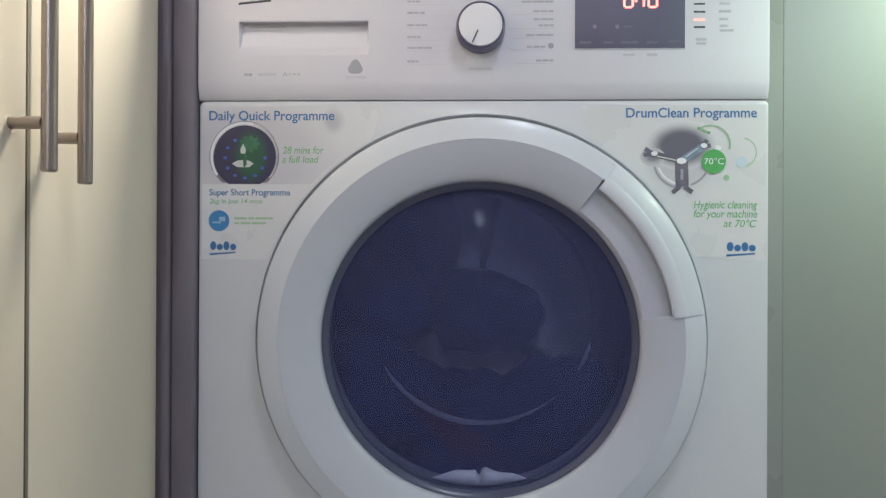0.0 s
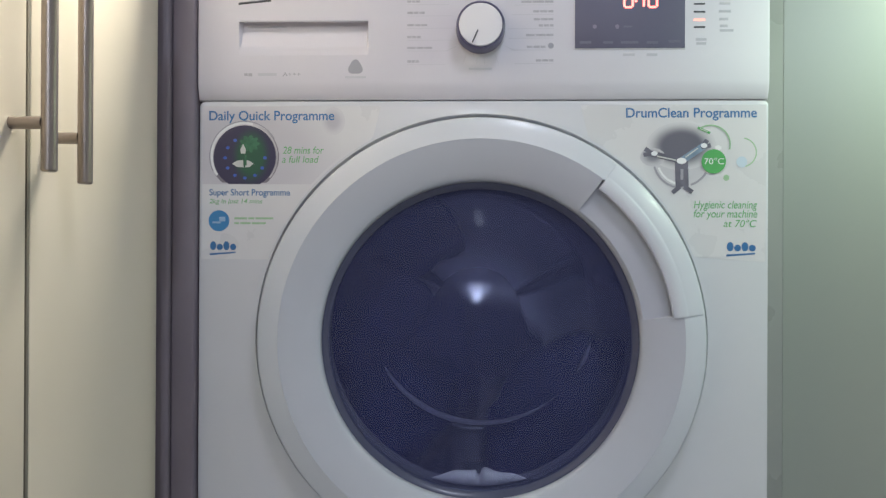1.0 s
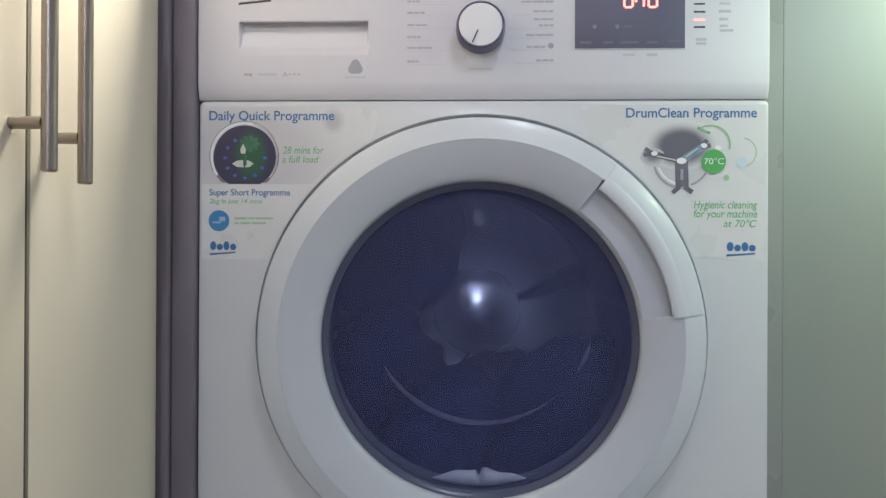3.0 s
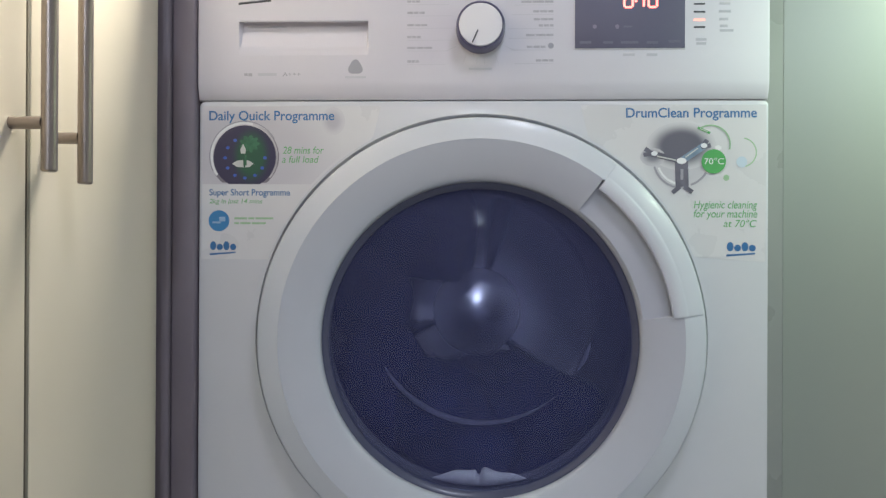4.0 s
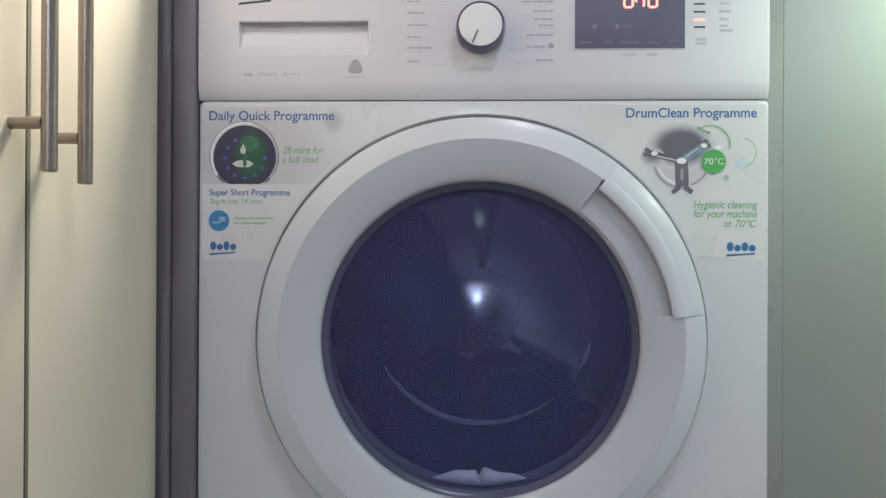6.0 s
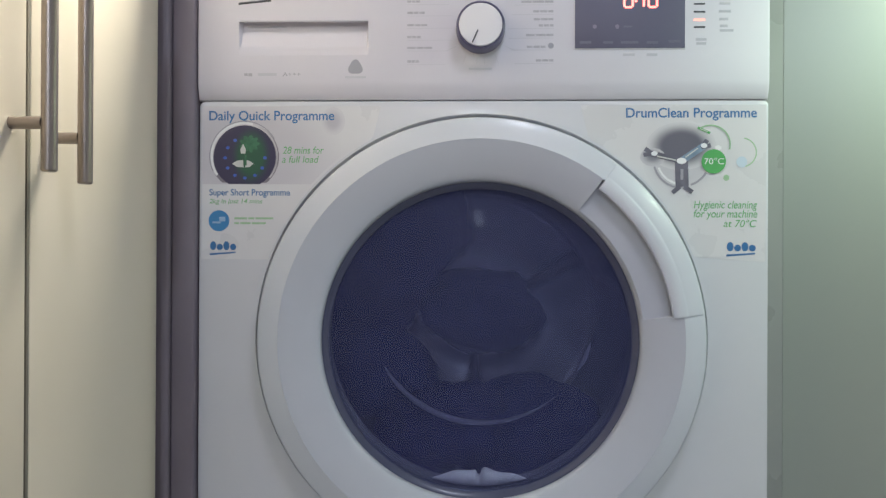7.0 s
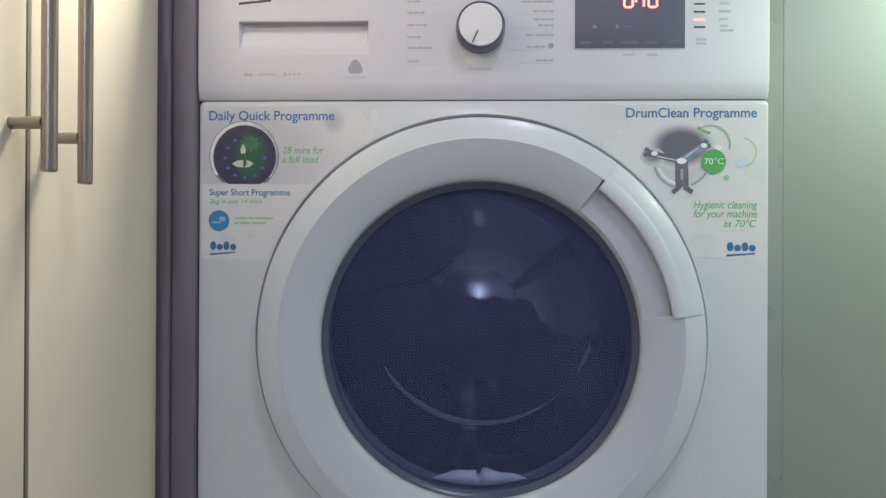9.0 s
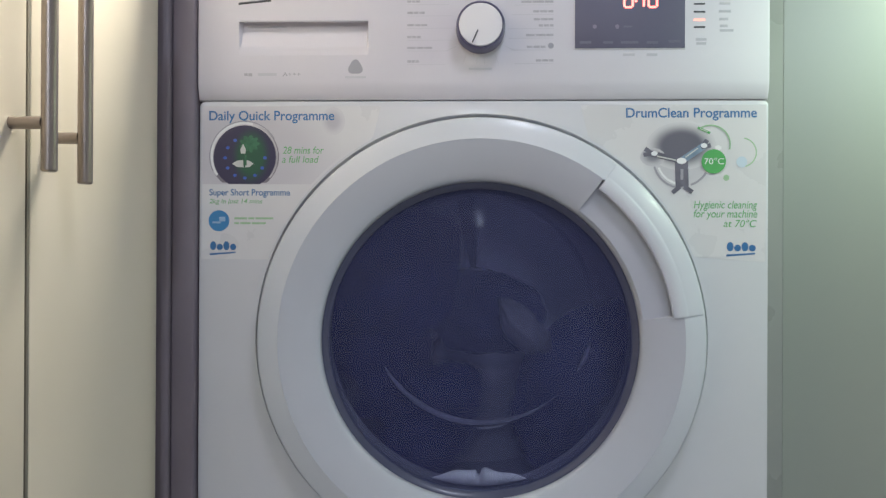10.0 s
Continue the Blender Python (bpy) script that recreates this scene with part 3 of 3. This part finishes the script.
    printed("dial_shape", slab([(-0.2496, 0.6327), (-0.2453, 0.6321), (-0.2405, 0.6288), (-0.2453, 0.6252), (-0.2496, 0.6249)], y4 - 0.0001), PALE_INK, s)
    words("letter", "28 mins for", *(-0.2096, 0.6396), 0.0440, 0.0075, y2, GREEN_INK, s, 0.2)
    words("letter", "a full load", *(-0.2102, 0.6300), 0.0392, 0.0072, y2, GREEN_INK, s, 0.2)
    words("letter", "Super Short Programme", *(-0.2883, 0.5951), 0.0867, 0.0066, y1, BLUE_INK, s, 0.0, 0.014)
    words("letter", "2kg in just 14 mins", *(-0.2883, 0.5866), 0.0570, 0.0048, y1, GREEN_INK, s, 0.2)
    printed("round_badge", oval(*(-0.2778, 0.5680), 0.0112, 0.0112, y1, 40), material("badge_blue", (0.05, 0.24, 0.50), 0.35, mottle=0.1), s)
    printed("badge_print", bar(*(-0.2742, 0.5698), 0.0065, 0.005, y2), PALE_BLUE_INK, s)
    printed("badge_print", bar(*(-0.2803, 0.5662), 0.0090, 0.002, y2), PALE_BLUE_INK, s)
    for x0, z0, runs in ((-0.2612, 0.5707, (0.0135, 0.0065, 0.0190)), (-0.2612, 0.5655, (0.0050, 0.0110, 0.0150))):
        for w in runs:
            printed("print_bar", bar(x0 + w / 2, z0, w, 0.0021, y1), PALE_GREEN_INK, s)
            x0 += w + 0.0014
    logo_bars(*(-0.2874, 0.5367), 0.0285, s)


left_sticker()


def right_sticker():
    s = film(1, 0.532, 0.523, "sticker", "pale advertising sticker film with a drum picture")
    y1, y2, y3, y4 = FY - 0.00015, FY - 0.0003, FY - 0.00045, FY - 0.0006
    words("letter", "DrumClean Programme", *(0.1522, 0.6775), 0.1350, 0.0098, y1, BLUE_INK, s, 0.0, 0.014)
    halo = soft_print("drum_halo_print", (0.2096, 0.6326), (0.0395, 0.0380), (0.60, 0.59, 0.61), (0.705, 0.695, 0.70), 0.5)
    dark = soft_print("drum_print", (0.2095, 0.6475), (0.0362, 0.0252), (0.15, 0.145, 0.18), (0.665, 0.655, 0.665), 0.50)
    shade = soft_print("arm_shade_print", (0.1800, 0.6360), (0.0130, 0.0095), (0.24, 0.235, 0.27), (0.58, 0.57, 0.59), 0.8)
    printed("drum_picture", oval(*(0.2096, 0.6326), 0.0395, 0.0380, y1, 40), halo, s, "grey drum picture")
    printed("drum_picture", oval(*(0.2095, 0.6475), 0.0360, 0.0250, y2, 48), dark, s)
    printed("arm_shade", oval(*(0.1800, 0.6360), 0.0130, 0.0095, y2 - 0.00005, 32), shade, s)
    hub = (0.2096, 0.6320)
    for ang, ln, wd in ((166, 0.034, 0.0060), (272, 0.027, 0.0135), (34, 0.028, 0.0070)):
        a = radians(ang)
        printed("spider_arm", bar(hub[0] + math.cos(a) * ln / 2, hub[1] + math.sin(a) * ln / 2, ln, wd, y4, a), ARM_INK if ang != 34 else ARM_BLUE_INK, s)
        spread, out = (52, 0.0080) if ang == 272 else (22, 0.004)
        for da in (-spread, spread):
            e = radians(ang + da)
            printed("spider_toe", bar(hub[0] + math.cos(a) * ln * 0.92 + math.cos(e) * out, hub[1] + math.sin(a) * ln * 0.92 + math.sin(e) * out, 0.010, 0.0045, y4 - 0.0002 - 0.00003 * (da > 0), e), ARM_INK, s)
    printed("arm_glint", bar(hub[0] - 0.0155, hub[1] + 0.0028, 0.0200, 0.0014, y4 - 0.0001, radians(-12)), PALE_INK, s)
    printed("arm_glint", bar(hub[0] + 0.0105, hub[1] + 0.0085, 0.0160, 0.0012, y4 - 0.0001, radians(36)), PALE_INK, s)
    printed("arm_glint", bar(hub[0] + 0.0006, hub[1] - 0.0140, 0.0030, 0.0110, y4 - 0.0001), GREY_INK, s)
    printed("spider_hub", oval(*hub, 0.0052, 0.0032, y4 - 0.0004, 20), WHITE_INK, s)
    for q in ((0.2328, 0.6479), (0.2473, 0.6456), (0.1816, 0.6397)):
        printed("spider_glint", oval(*q, 0.0034, 0.0026, y4 - 0.0004, 16), WHITE_INK, s)
    for r, a0, a1 in ((0.030, 195, 262), (0.026, 200, 255), (0.028, 288, 330)):
        printed("swirl", arc_strip(*(0.2107, 0.6338), r, 0.0022, a0, a1, y3), GREY_INK if r > 0.027 else WHITE_INK, s)
    printed("round_badge", oval(*(0.2427, 0.6314), 0.0126, 0.0126, y4 - 0.0006, 40), GREEN_INK, s)
    words("letter", "70°C", *(0.2329, 0.6285), 0.0202, 0.0062, y4 - 0.0008, WHITE_INK, s)
    printed("swirl", arc_strip(*(0.2397, 0.6491), 0.0200, 0.0016, -15, 120, y3), PALE_GREEN_INK, s)
    printed("swirl", bar(*(0.2327, 0.6638), 0.014, 0.0024, y3 - 0.0003, -0.42), GREEN_INK, s)
    printed("swirl", bar(*(0.2327, 0.6639), 0.009, 0.0009, y3 - 0.0004, -0.42), PALE_INK, s)
    printed("leaf_dot", oval(0.2560, 0.6146, 0.0030, 0.0032, y1, 20), PALE_GREEN_INK, s)
    printed("swirl", arc_strip(*(0.2717, 0.6409), 0.0150, 0.0013, -75, 80, y1), PALE_GREEN_INK, s)
    printed("swirl", oval(*(0.2717, 0.6309), 0.0055, 0.0058, y2, 24), material("pale_bubble_ink", (0.58, 0.68, 0.76), 0.4), s)
    words("letter", "Hygienic cleaning", *(0.2226, 0.5826), 0.0653, 0.0080, y1, GREEN_INK, s, 0.2)
    words("letter", "for your machine", *(0.2226, 0.5732), 0.0653, 0.0080, y1, GREEN_INK, s, 0.2)
    words("letter", "at 70°C", *(0.2534, 0.5633), 0.0339, 0.0072, y1, GREEN_INK, s, 0.2)
    logo_bars(*(0.2564, 0.5381), 0.0303, s)


right_sticker()


# ---- porthole door ----
def porthole_door():
    c = (0.0, 0.0, AXIS)
    # outer white ring, inner grey slope; the grip pocket is sunk between them
    outer = [(0.2312, 0.010), (0.2316, -0.0150), (0.2313, -0.0175), (0.2302, -0.0190), (0.2286, -0.0198), (0.2180, -0.0228), (0.2082, -0.0258)]
    back = [(0.2082, -0.014), (0.2200, 0.010)]
    root = part("door", lathe(outer + back, 200, centre=c, closed=True), RING_PLASTIC, machine, "round white plastic door ring")
    slope = [(0.2081, -0.0257), (0.2000, -0.0243), (0.1870, -0.0208), (0.1750, -0.0170), (0.1690, -0.0145), (0.1668, -0.0125), (0.1657, -0.0085), (0.1655, 0.004)]
    sback = [(0.1720, 0.006), (0.2081, -0.012)]
    a0, a1 = radians(8.0), radians(53.2)
    part("inner_ring", lathe(slope + sback, 180, a1, a0 + 2 * math.pi, c, closed=True), BEZEL_GREY, root, "pale grey sloping inner ring")
    # sunk pocket
    pocket = [(0.2081, -0.0140), (0.1950, -0.0138), (0.1850, -0.0142), (0.1760, -0.0150), (0.1695, -0.0145), (0.1670, -0.0115), (0.1657, -0.0085), (0.1655, 0.004)]
    part("grip_pocket", lathe(pocket + [(0.1720, 0.006), (0.2081, -0.008)], 60, a0, a1, c, closed=True), BEZEL_GREY, root, "sunk pale grey grip pocket")
    # raised grip lip over the pocket
    g0, g1 = radians(7.6), radians(52.6)
    lip = [(0.2300, -0.0190), (0.2284, -0.0205), (0.2140, -0.0250), (0.2122, -0.0256), (0.2108, -0.0268), (0.1996, -0.0275), (0.1977, -0.0266), (0.1973, -0.0228), (0.1990, -0.0208), (0.2060, -0.0185), (0.2200, -0.0150)]
    part("handle", lathe(lip, 60, g0, g1, c, closed=True), HANDLE_PLASTIC, root, "white curved grip of the door")
    # dark rim and glass bowl
    part("glass_rim", lathe([(0.1654, -0.003), (0.1640, -0.0025), (0.1618, -0.001), (0.1604, 0.004), (0.1600, 0.010), (0.1640, 0.012), (0.1654, 0.010)], 160, centre=c, closed=True),
         RIM_TRIM, root, "dark rim round the glass")
    # the thick edge of the glass bowl, leaning in round the pane
    part("glass_edge", lathe([(0.1653, -0.0085), (0.1640, -0.0080), (0.1622, -0.0066), (0.1603, -0.0050), (0.1586, -0.0042), (0.1586, 0.0020), (0.1610, 0.0035), (0.1653, -0.0030)], 160, centre=c, closed=True),
         EDGE_GLASS, root, "grey edge of the glass bowl")
    dome = [(0.1590 * k / 12, -0.0165 + 0.0125 * (k / 12) ** 2.4) for k in range(13)]
    gl = part("glass", lathe(dome + [(r, y + 0.003) for r, y in dome[::-1]], 160, centre=c), GLASS, root, "smoky blue door glass")
    gl.visible_shadow = False
    # lamp glints on the bowl's rounded lower lip, modelled as a crescent behind the front glass and its short bright
    # end
    for start, span, thick, skew in ((211, 99, 0.0032, 0.70), (328, 16, 0.0026, 1.0)):
        bm = bmesh.new()
        n, k = 60, 14
        rows = []
        for i in range(n + 1):
            t = i / n
            a = radians(start + span * t)
            w = 0.0003 + thick * math.sin(math.pi * t ** skew) ** 0.8
            rows.append([bm.verts.new(Vector((0.004, 0.120, 0.466)) + ring_point(0.1365 + w * math.cos(2 * math.pi * q / k), a, w * math.sin(2 * math.pi * q / k))) for q in range(k)])
        for p, q in zip(rows, rows[1:]):
            for j in range(k):
                bm.faces.new((p[j], p[(j + 1) % k], q[(j + 1) % k], q[j]))
        part("lip_glint", bm, LIP_GLASS, root, "glint along the rounded lip of the glass bowl")
    return root


porthole_door()


def gasket():
    c = (0.0, 0.0, AXIS)
    prof = [(0.2060, 0.050), (0.1980, 0.030), (0.1860, 0.020), (0.1740, 0.022), (0.1665, 0.030), (0.1640, 0.040), (0.1680, 0.050), (0.1780, 0.056),
            (0.1760, 0.066), (0.1700, 0.074), (0.1720, 0.084), (0.1850, 0.088), (0.2150, 0.090)]
    gk = part("door_seal", lathe(prof, 140, centre=c), RUBBER, machine, "grey folded rubber door seal")
    # the lower fold, lamplight put into its pale colour: a crescent with a drain notch in its upper edge
    bm = bmesh.new()
    n, k = 64, 14
    rows = []
    for i in range(n + 1):
        t = 2.0 * i / n - 1.0
        a = radians(270.3 + 18.5 * t)
        thick = 0.0195 * max(0.0, 1.0 - abs(t) ** 1.7) ** 0.8
        thick *= 1.0 - 0.42 * math.exp(-(t / 0.06) ** 2) + 0.09 * math.sin(9 * t + 0.4)
        half = 0.5 * max(thick, 0.0006)
        rows.append([bm.verts.new(ring_point(0.1632 - half + half * math.cos(2 * math.pi * q / k), a, 0.031 + 0.75 * half * math.sin(2 * math.pi * q / k)) + Vector(c)) for q in range(k)])
    for p, q in zip(rows, rows[1:]):
        for m in range(k):
            bm.faces.new((p[m], p[(m + 1) % k], q[(m + 1) % k], q[m]))
    bm.faces.new(rows[0])
    bm.faces.new(rows[-1])
    part("seal_fold", bm, LIT_RUBBER, gk, "lower fold of the door seal, coloured pale as lit from above")


gasket()


# ---- drum ----
def back_height(r, a):
    """Relief of the drum's pressed back: hub dome, three ridges, a round bead."""
    h = 0.0078 * math.exp(-(r / 0.033) ** 2)
    d = (a % (2 * math.pi / 3))
    d = min(d, 2 * math.pi / 3 - d)
    w = 0.013 + 0.10 * r
    ridge = 0.006 * math.exp(-((r * d) / w) ** 2)
    fade = max(0.0, min(1.0, (0.178 - r) / 0.02)) * max(0.0, min(1.0, (r - 0.080) / 0.06))
    h += ridge * fade
    h += 0.005 * math.exp(-((r - 0.183) / 0.005) ** 2)
    return h


def build_drum():
    bm = bmesh.new()
    na = 216
    radii = [0.003, 0.012, 0.022, 0.032, 0.042, 0.052, 0.065, 0.08, 0.095, 0.11, 0.125, 0.14, 0.152, 0.160, 0.168, 0.174, 0.1775, 0.180, 0.1815, 0.183, 0.1845, 0.186, 0.1885, 0.192, 0.200, 0.215, 0.236]

    def ring(b, r):
        return [b.verts.new((r * math.cos(2 * math.pi * i / na), 0.39 - back_height(r, 2 * math.pi * i / na), -r * math.sin(2 * math.pi * i / na))) for i in range(na)]

    def skin(b, rs):
        rings = [ring(b, r) for r in rs]
        for p, q in zip(rings, rings[1:]):
            for i in range(na):
                b.faces.new((p[i], p[(i + 1) % na], q[(i + 1) % na], q[i]))
        b.faces.new(rings[0])
        return b

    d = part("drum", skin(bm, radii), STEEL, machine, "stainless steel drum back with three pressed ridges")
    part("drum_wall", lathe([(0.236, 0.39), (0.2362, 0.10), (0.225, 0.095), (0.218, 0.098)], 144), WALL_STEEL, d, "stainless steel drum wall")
    for k in range(3):
        a = 2 * math.pi * k / 3
        bm = bmesh.new()
        rows = []
        for y, hgt in ((0.12, 0.02), (0.15, 0.045), (0.30, 0.055), (0.370, 0.05)):
            prof = [(-0.034, 0.0), (-0.016, hgt * 0.75), (-0.006, hgt), (0.006, hgt), (0.016, hgt * 0.75), (0.034, 0.0)]
            rows.append([bm.verts.new(((0.2345 - hh) * math.cos(a) - t * math.sin(a), y, -((0.2345 - hh) * math.sin(a) + t * math.cos(a)))) for t, hh in prof])
        for p, q in zip(rows, rows[1:]):
            for j in range(5):
                bm.faces.new((p[j], p[j + 1], q[j + 1], q[j]))
        bm.faces.new(rows[0])
        bm.faces.new(rows[-1])
        lifter = part("lifter", bm, DARK_TRIM, d, "dark plastic lifter paddle")
        # a dark rib inwards over the drum's back, added for the shade along the ridge
        bm = bmesh.new()
        rows = []
        for q in range(9):
            rr, wd = 0.066 + 0.126 * q / 8, 0.006 + 0.015 * math.sin(math.pi * 0.5 * q / 8)
            cx, cz = rr * math.cos(a - 0.13), -rr * math.sin(a - 0.13)
            tx, tz = -math.sin(a), -math.cos(a)
            rows.append([bm.verts.new((cx + tx * u * wd, 0.391 - back_height(rr, a - 0.13) - 0.006 * math.sin(math.pi * (0.08 + 0.92 * q / 8)) ** 0.5 * (1 - u * u), cz + tz * u * wd)) for u in (-1, -0.6, -0.2, 0.2, 0.6, 1)])
        for p, q in zip(rows, rows[1:]):
            for j in range(5):
                bm.faces.new((p[j], p[j + 1], q[j + 1], q[j]))
        part("ridge_shade", bm, DARK_TRIM, lifter)
    return d


drum = build_drum()
part("tub", lathe([(0.212, 0.052), (0.250, 0.094), (0.250, 0.43), (0.0, 0.432)], 96, centre=(0, 0, AXIS)), DARK_TRIM, machine, "dark outer tub")


# ---- laundry: crumpled rigid bundles ----
def bundle(name, size, mat, label, seed, folds=0.30):
    rnd = random.Random(seed)
    bm = bmesh.new()
    bmesh.ops.create_icosphere(bm, subdivisions=4, radius=1.0)
    off = Vector((rnd.uniform(0, 50), rnd.uniform(0, 50), rnd.uniform(0, 50)))
    for v in bm.verts:
        n = v.co.normalized()
        big = noise.noise(n * 1.3 + off)
        ridge = 1 - abs(noise.noise(n * 2.6 + off * 1.7)) * 2.0
        fine = 1 - abs(noise.noise(n * 6.0 + off * 0.6 + Vector((big, 0, big)) * 2)) * 2.0
        k = 1 + 0.35 * big + folds * 0.55 * ridge + folds * 0.22 * fine
        v.co = Vector((n.x * size[0], n.y * size[1], n.z * size[2])) * k
    return tagged(part(name, bm, mat, crease=180), label, "laundry", "laundry in the drum")


LAUNDRY = [
    (bundle("towel", (0.085, 0.055, 0.070), NAVY, "wet navy cotton towel tumbling in the drum", 3), 0.00, 0.160, 0.27),
    (bundle("trousers", (0.090, 0.045, 0.060), DENIM, "wet dark denim trousers tumbling in the drum", 5), 0.27, 0.160, 0.21),
    (bundle("jumper", (0.085, 0.050, 0.065), NAVY, "wet navy jumper tumbling in the drum", 12), 0.53, 0.160, 0.24),
    (bundle("pillowcase", (0.085, 0.045, 0.055), DENIM, "wet dark blue pillowcase tumbling in the drum", 17), 0.80, 0.160, 0.27),
]
SHEET = bundle("bed_sheet", (0.105, 0.050, 0.062), NAVY, "wet navy bed sheet rocking at the foot of the drum", 27)
SHIRT = bundle("shirt", (0.075, 0.040, 0.055), BLACK_CLOTH, "wet black cotton shirt rolling before the drum's hub", 8, 0.22)
# tenths of a second at which the shirt has rolled clear of the hub, or half clear
CLEAR = (11, 13, 14, 18, 19, 20, 21, 26, 27, 38, 39, 40, 42, 48, 49, 51, 56, 57, 79, 87, 88, 95, 97, 98, 30, 31, 34, 60, 62, 65)
HALF = (4, 8, 10, 15, 22, 54, 75, 90, 33, 63)
RED = bundle("tea_towel", (0.040, 0.020, 0.014), RED_CLOTH, "wet dark red tea towel among the laundry", 21)
SOCK = bundle("sock", (0.036, 0.018, 0.016), PALE_CLOTH, "wet pale sock tumbling in the drum", 33, 0.55)
# where the two small pieces come up to the glass: seconds, x, y, z and, if not upright, the tilt; between these they slide along the foot of the drum
SOCK_SEEN = ((7.2, -0.018, 0.150, 0.309), (7.3, -0.039, 0.150, 0.318), (7.4, -0.051, 0.150, 0.294), (7.5, -0.053, 0.150, 0.283), (7.8, -0.103, 0.150, 0.331), (7.9, -0.110, 0.150, 0.340), (8.2, 0.042, 0.150, 0.343), (8.3, 0.019, 0.150, 0.364), (8.4, 0.025, 0.150, 0.329), (8.5, 0.032, 0.150, 0.290), (9.2, -0.110, 0.150, 0.340), (9.3, -0.110, 0.150, 0.354), (4.9, 0.070, 0.150, 0.385, 150), (5.0, 0.085, 0.150, 0.363, 150), (5.1, 0.030, 0.150, 0.330, 150), (9.9, 0.045, 0.200, 0.460, 58), (10.0, 0.058, 0.170, 0.440, 58))
RED_SEEN = ((0.0, -0.033, 0.200, 0.303, 20), (2.2, 0.044, 0.200, 0.404, 40), (2.3, 0.029, 0.200, 0.426, 40), (2.4, -0.008, 0.200, 0.450, 40), (2.5, -0.003, 0.200, 0.444, 40), (2.6, 0.015, 0.200, 0.414, 30), (5.3, 0.063, 0.200, 0.330, 60))

TURN = ((0.0, -75.0), (0.6, 32.0), (1.3, 157.0), (3.9, 634.0), (8.0, 1356.0), (10.0, 1712.0))  # drum's turn in degrees


def turn_at(t):
    for (t0, a0), (t1, a1) in zip(TURN, TURN[1:]):
        if t <= t1:
            return a0 + (a1 - a0) * (t - t0) / (t1 - t0)
    return TURN[-1][1]


def tumble(t, start, r, y):
    """Carried up on the far side with the drum, then dropping back across it."""
    period, lift = 1.07, 0.79
    u = (t + start) % period
    spin = (t + start) * 95.0
    low, high = radians(97), radians(97 + 179 * lift)
    if u < lift:
        a = low + (high - low) * u / lift
        x, z = r * math.cos(a), -r * math.sin(a)
    else:
        k = (u - lift) / (period - lift)
        x0, z0, x1, z1 = r * math.cos(high), -r * math.sin(high), r * math.cos(low), -r * math.sin(low)
        x, z = x0 + (x1 - x0) * k - 0.18 * k * (1 - k), z0 + (z1 - z0) * (0.35 * k + 0.65 * k * k)
    return pose(x, y, AXIS + z, 12 * math.sin(2 * t + start), spin, 20 * math.sin(1.3 * t + 5 * start))


def motions():
    walk(drum, [(i / 10, pose(0, 0, AXIS, 0, turn_at(i / 10), 0)) for i in range(101)])
    for ob, start, r, y in LAUNDRY:
        walk(ob, [(i / 10, tumble(i / 10, start, r, y)) for i in range(101)])
    rows = []
    for i in range(101):
        x, z = (0.045, 0.335) if i in CLEAR else (0.012, 0.410) if i in HALF else (0.008, 0.452)
        rows.append((i / 10, pose(x + 0.012 * math.sin(i * 1.7), 0.285, z, 15 * math.sin(i * 0.5), 18.0 * i, 20 * math.sin(i * 0.31))))
    walk(SHIRT, rows)
    rows = []
    for i in range(101):
        a = radians(58 + 16 * math.sin(i * 0.55) + 7 * math.sin(i * 1.3))
        rows.append((i / 10, pose(0.158 * math.cos(a), 0.25, AXIS - 0.158 * math.sin(a), 8 * math.sin(i * 0.4), math.degrees(a) - 90 + 20 * math.sin(i * 0.37), 10 * math.sin(i * 0.23))))
    walk(SHEET, rows)
    for ob, seen, y in ((RED, RED_SEEN, 0.122), (SOCK, SOCK_SEEN, 0.118)):
        shown = {round(t, 1): (x, d, z, *(tilt or [90])) for t, x, d, z, *tilt in seen}
        rows = []
        for i in range(101):
            t = i / 10
            a = radians(180 + 14 * math.sin(1.9 * t + 20 * y))
            px, py, pz, tilt = shown.get(t, (0.212 * math.cos(a), y, AXIS - 0.212 * math.sin(a), 90))
            rows.append((t, pose(px, py, pz, 10 * math.sin(3 * t), tilt + 12 * math.sin(2.3 * t), 15 * math.sin(2 * t))))
        walk(ob, rows)


motions()
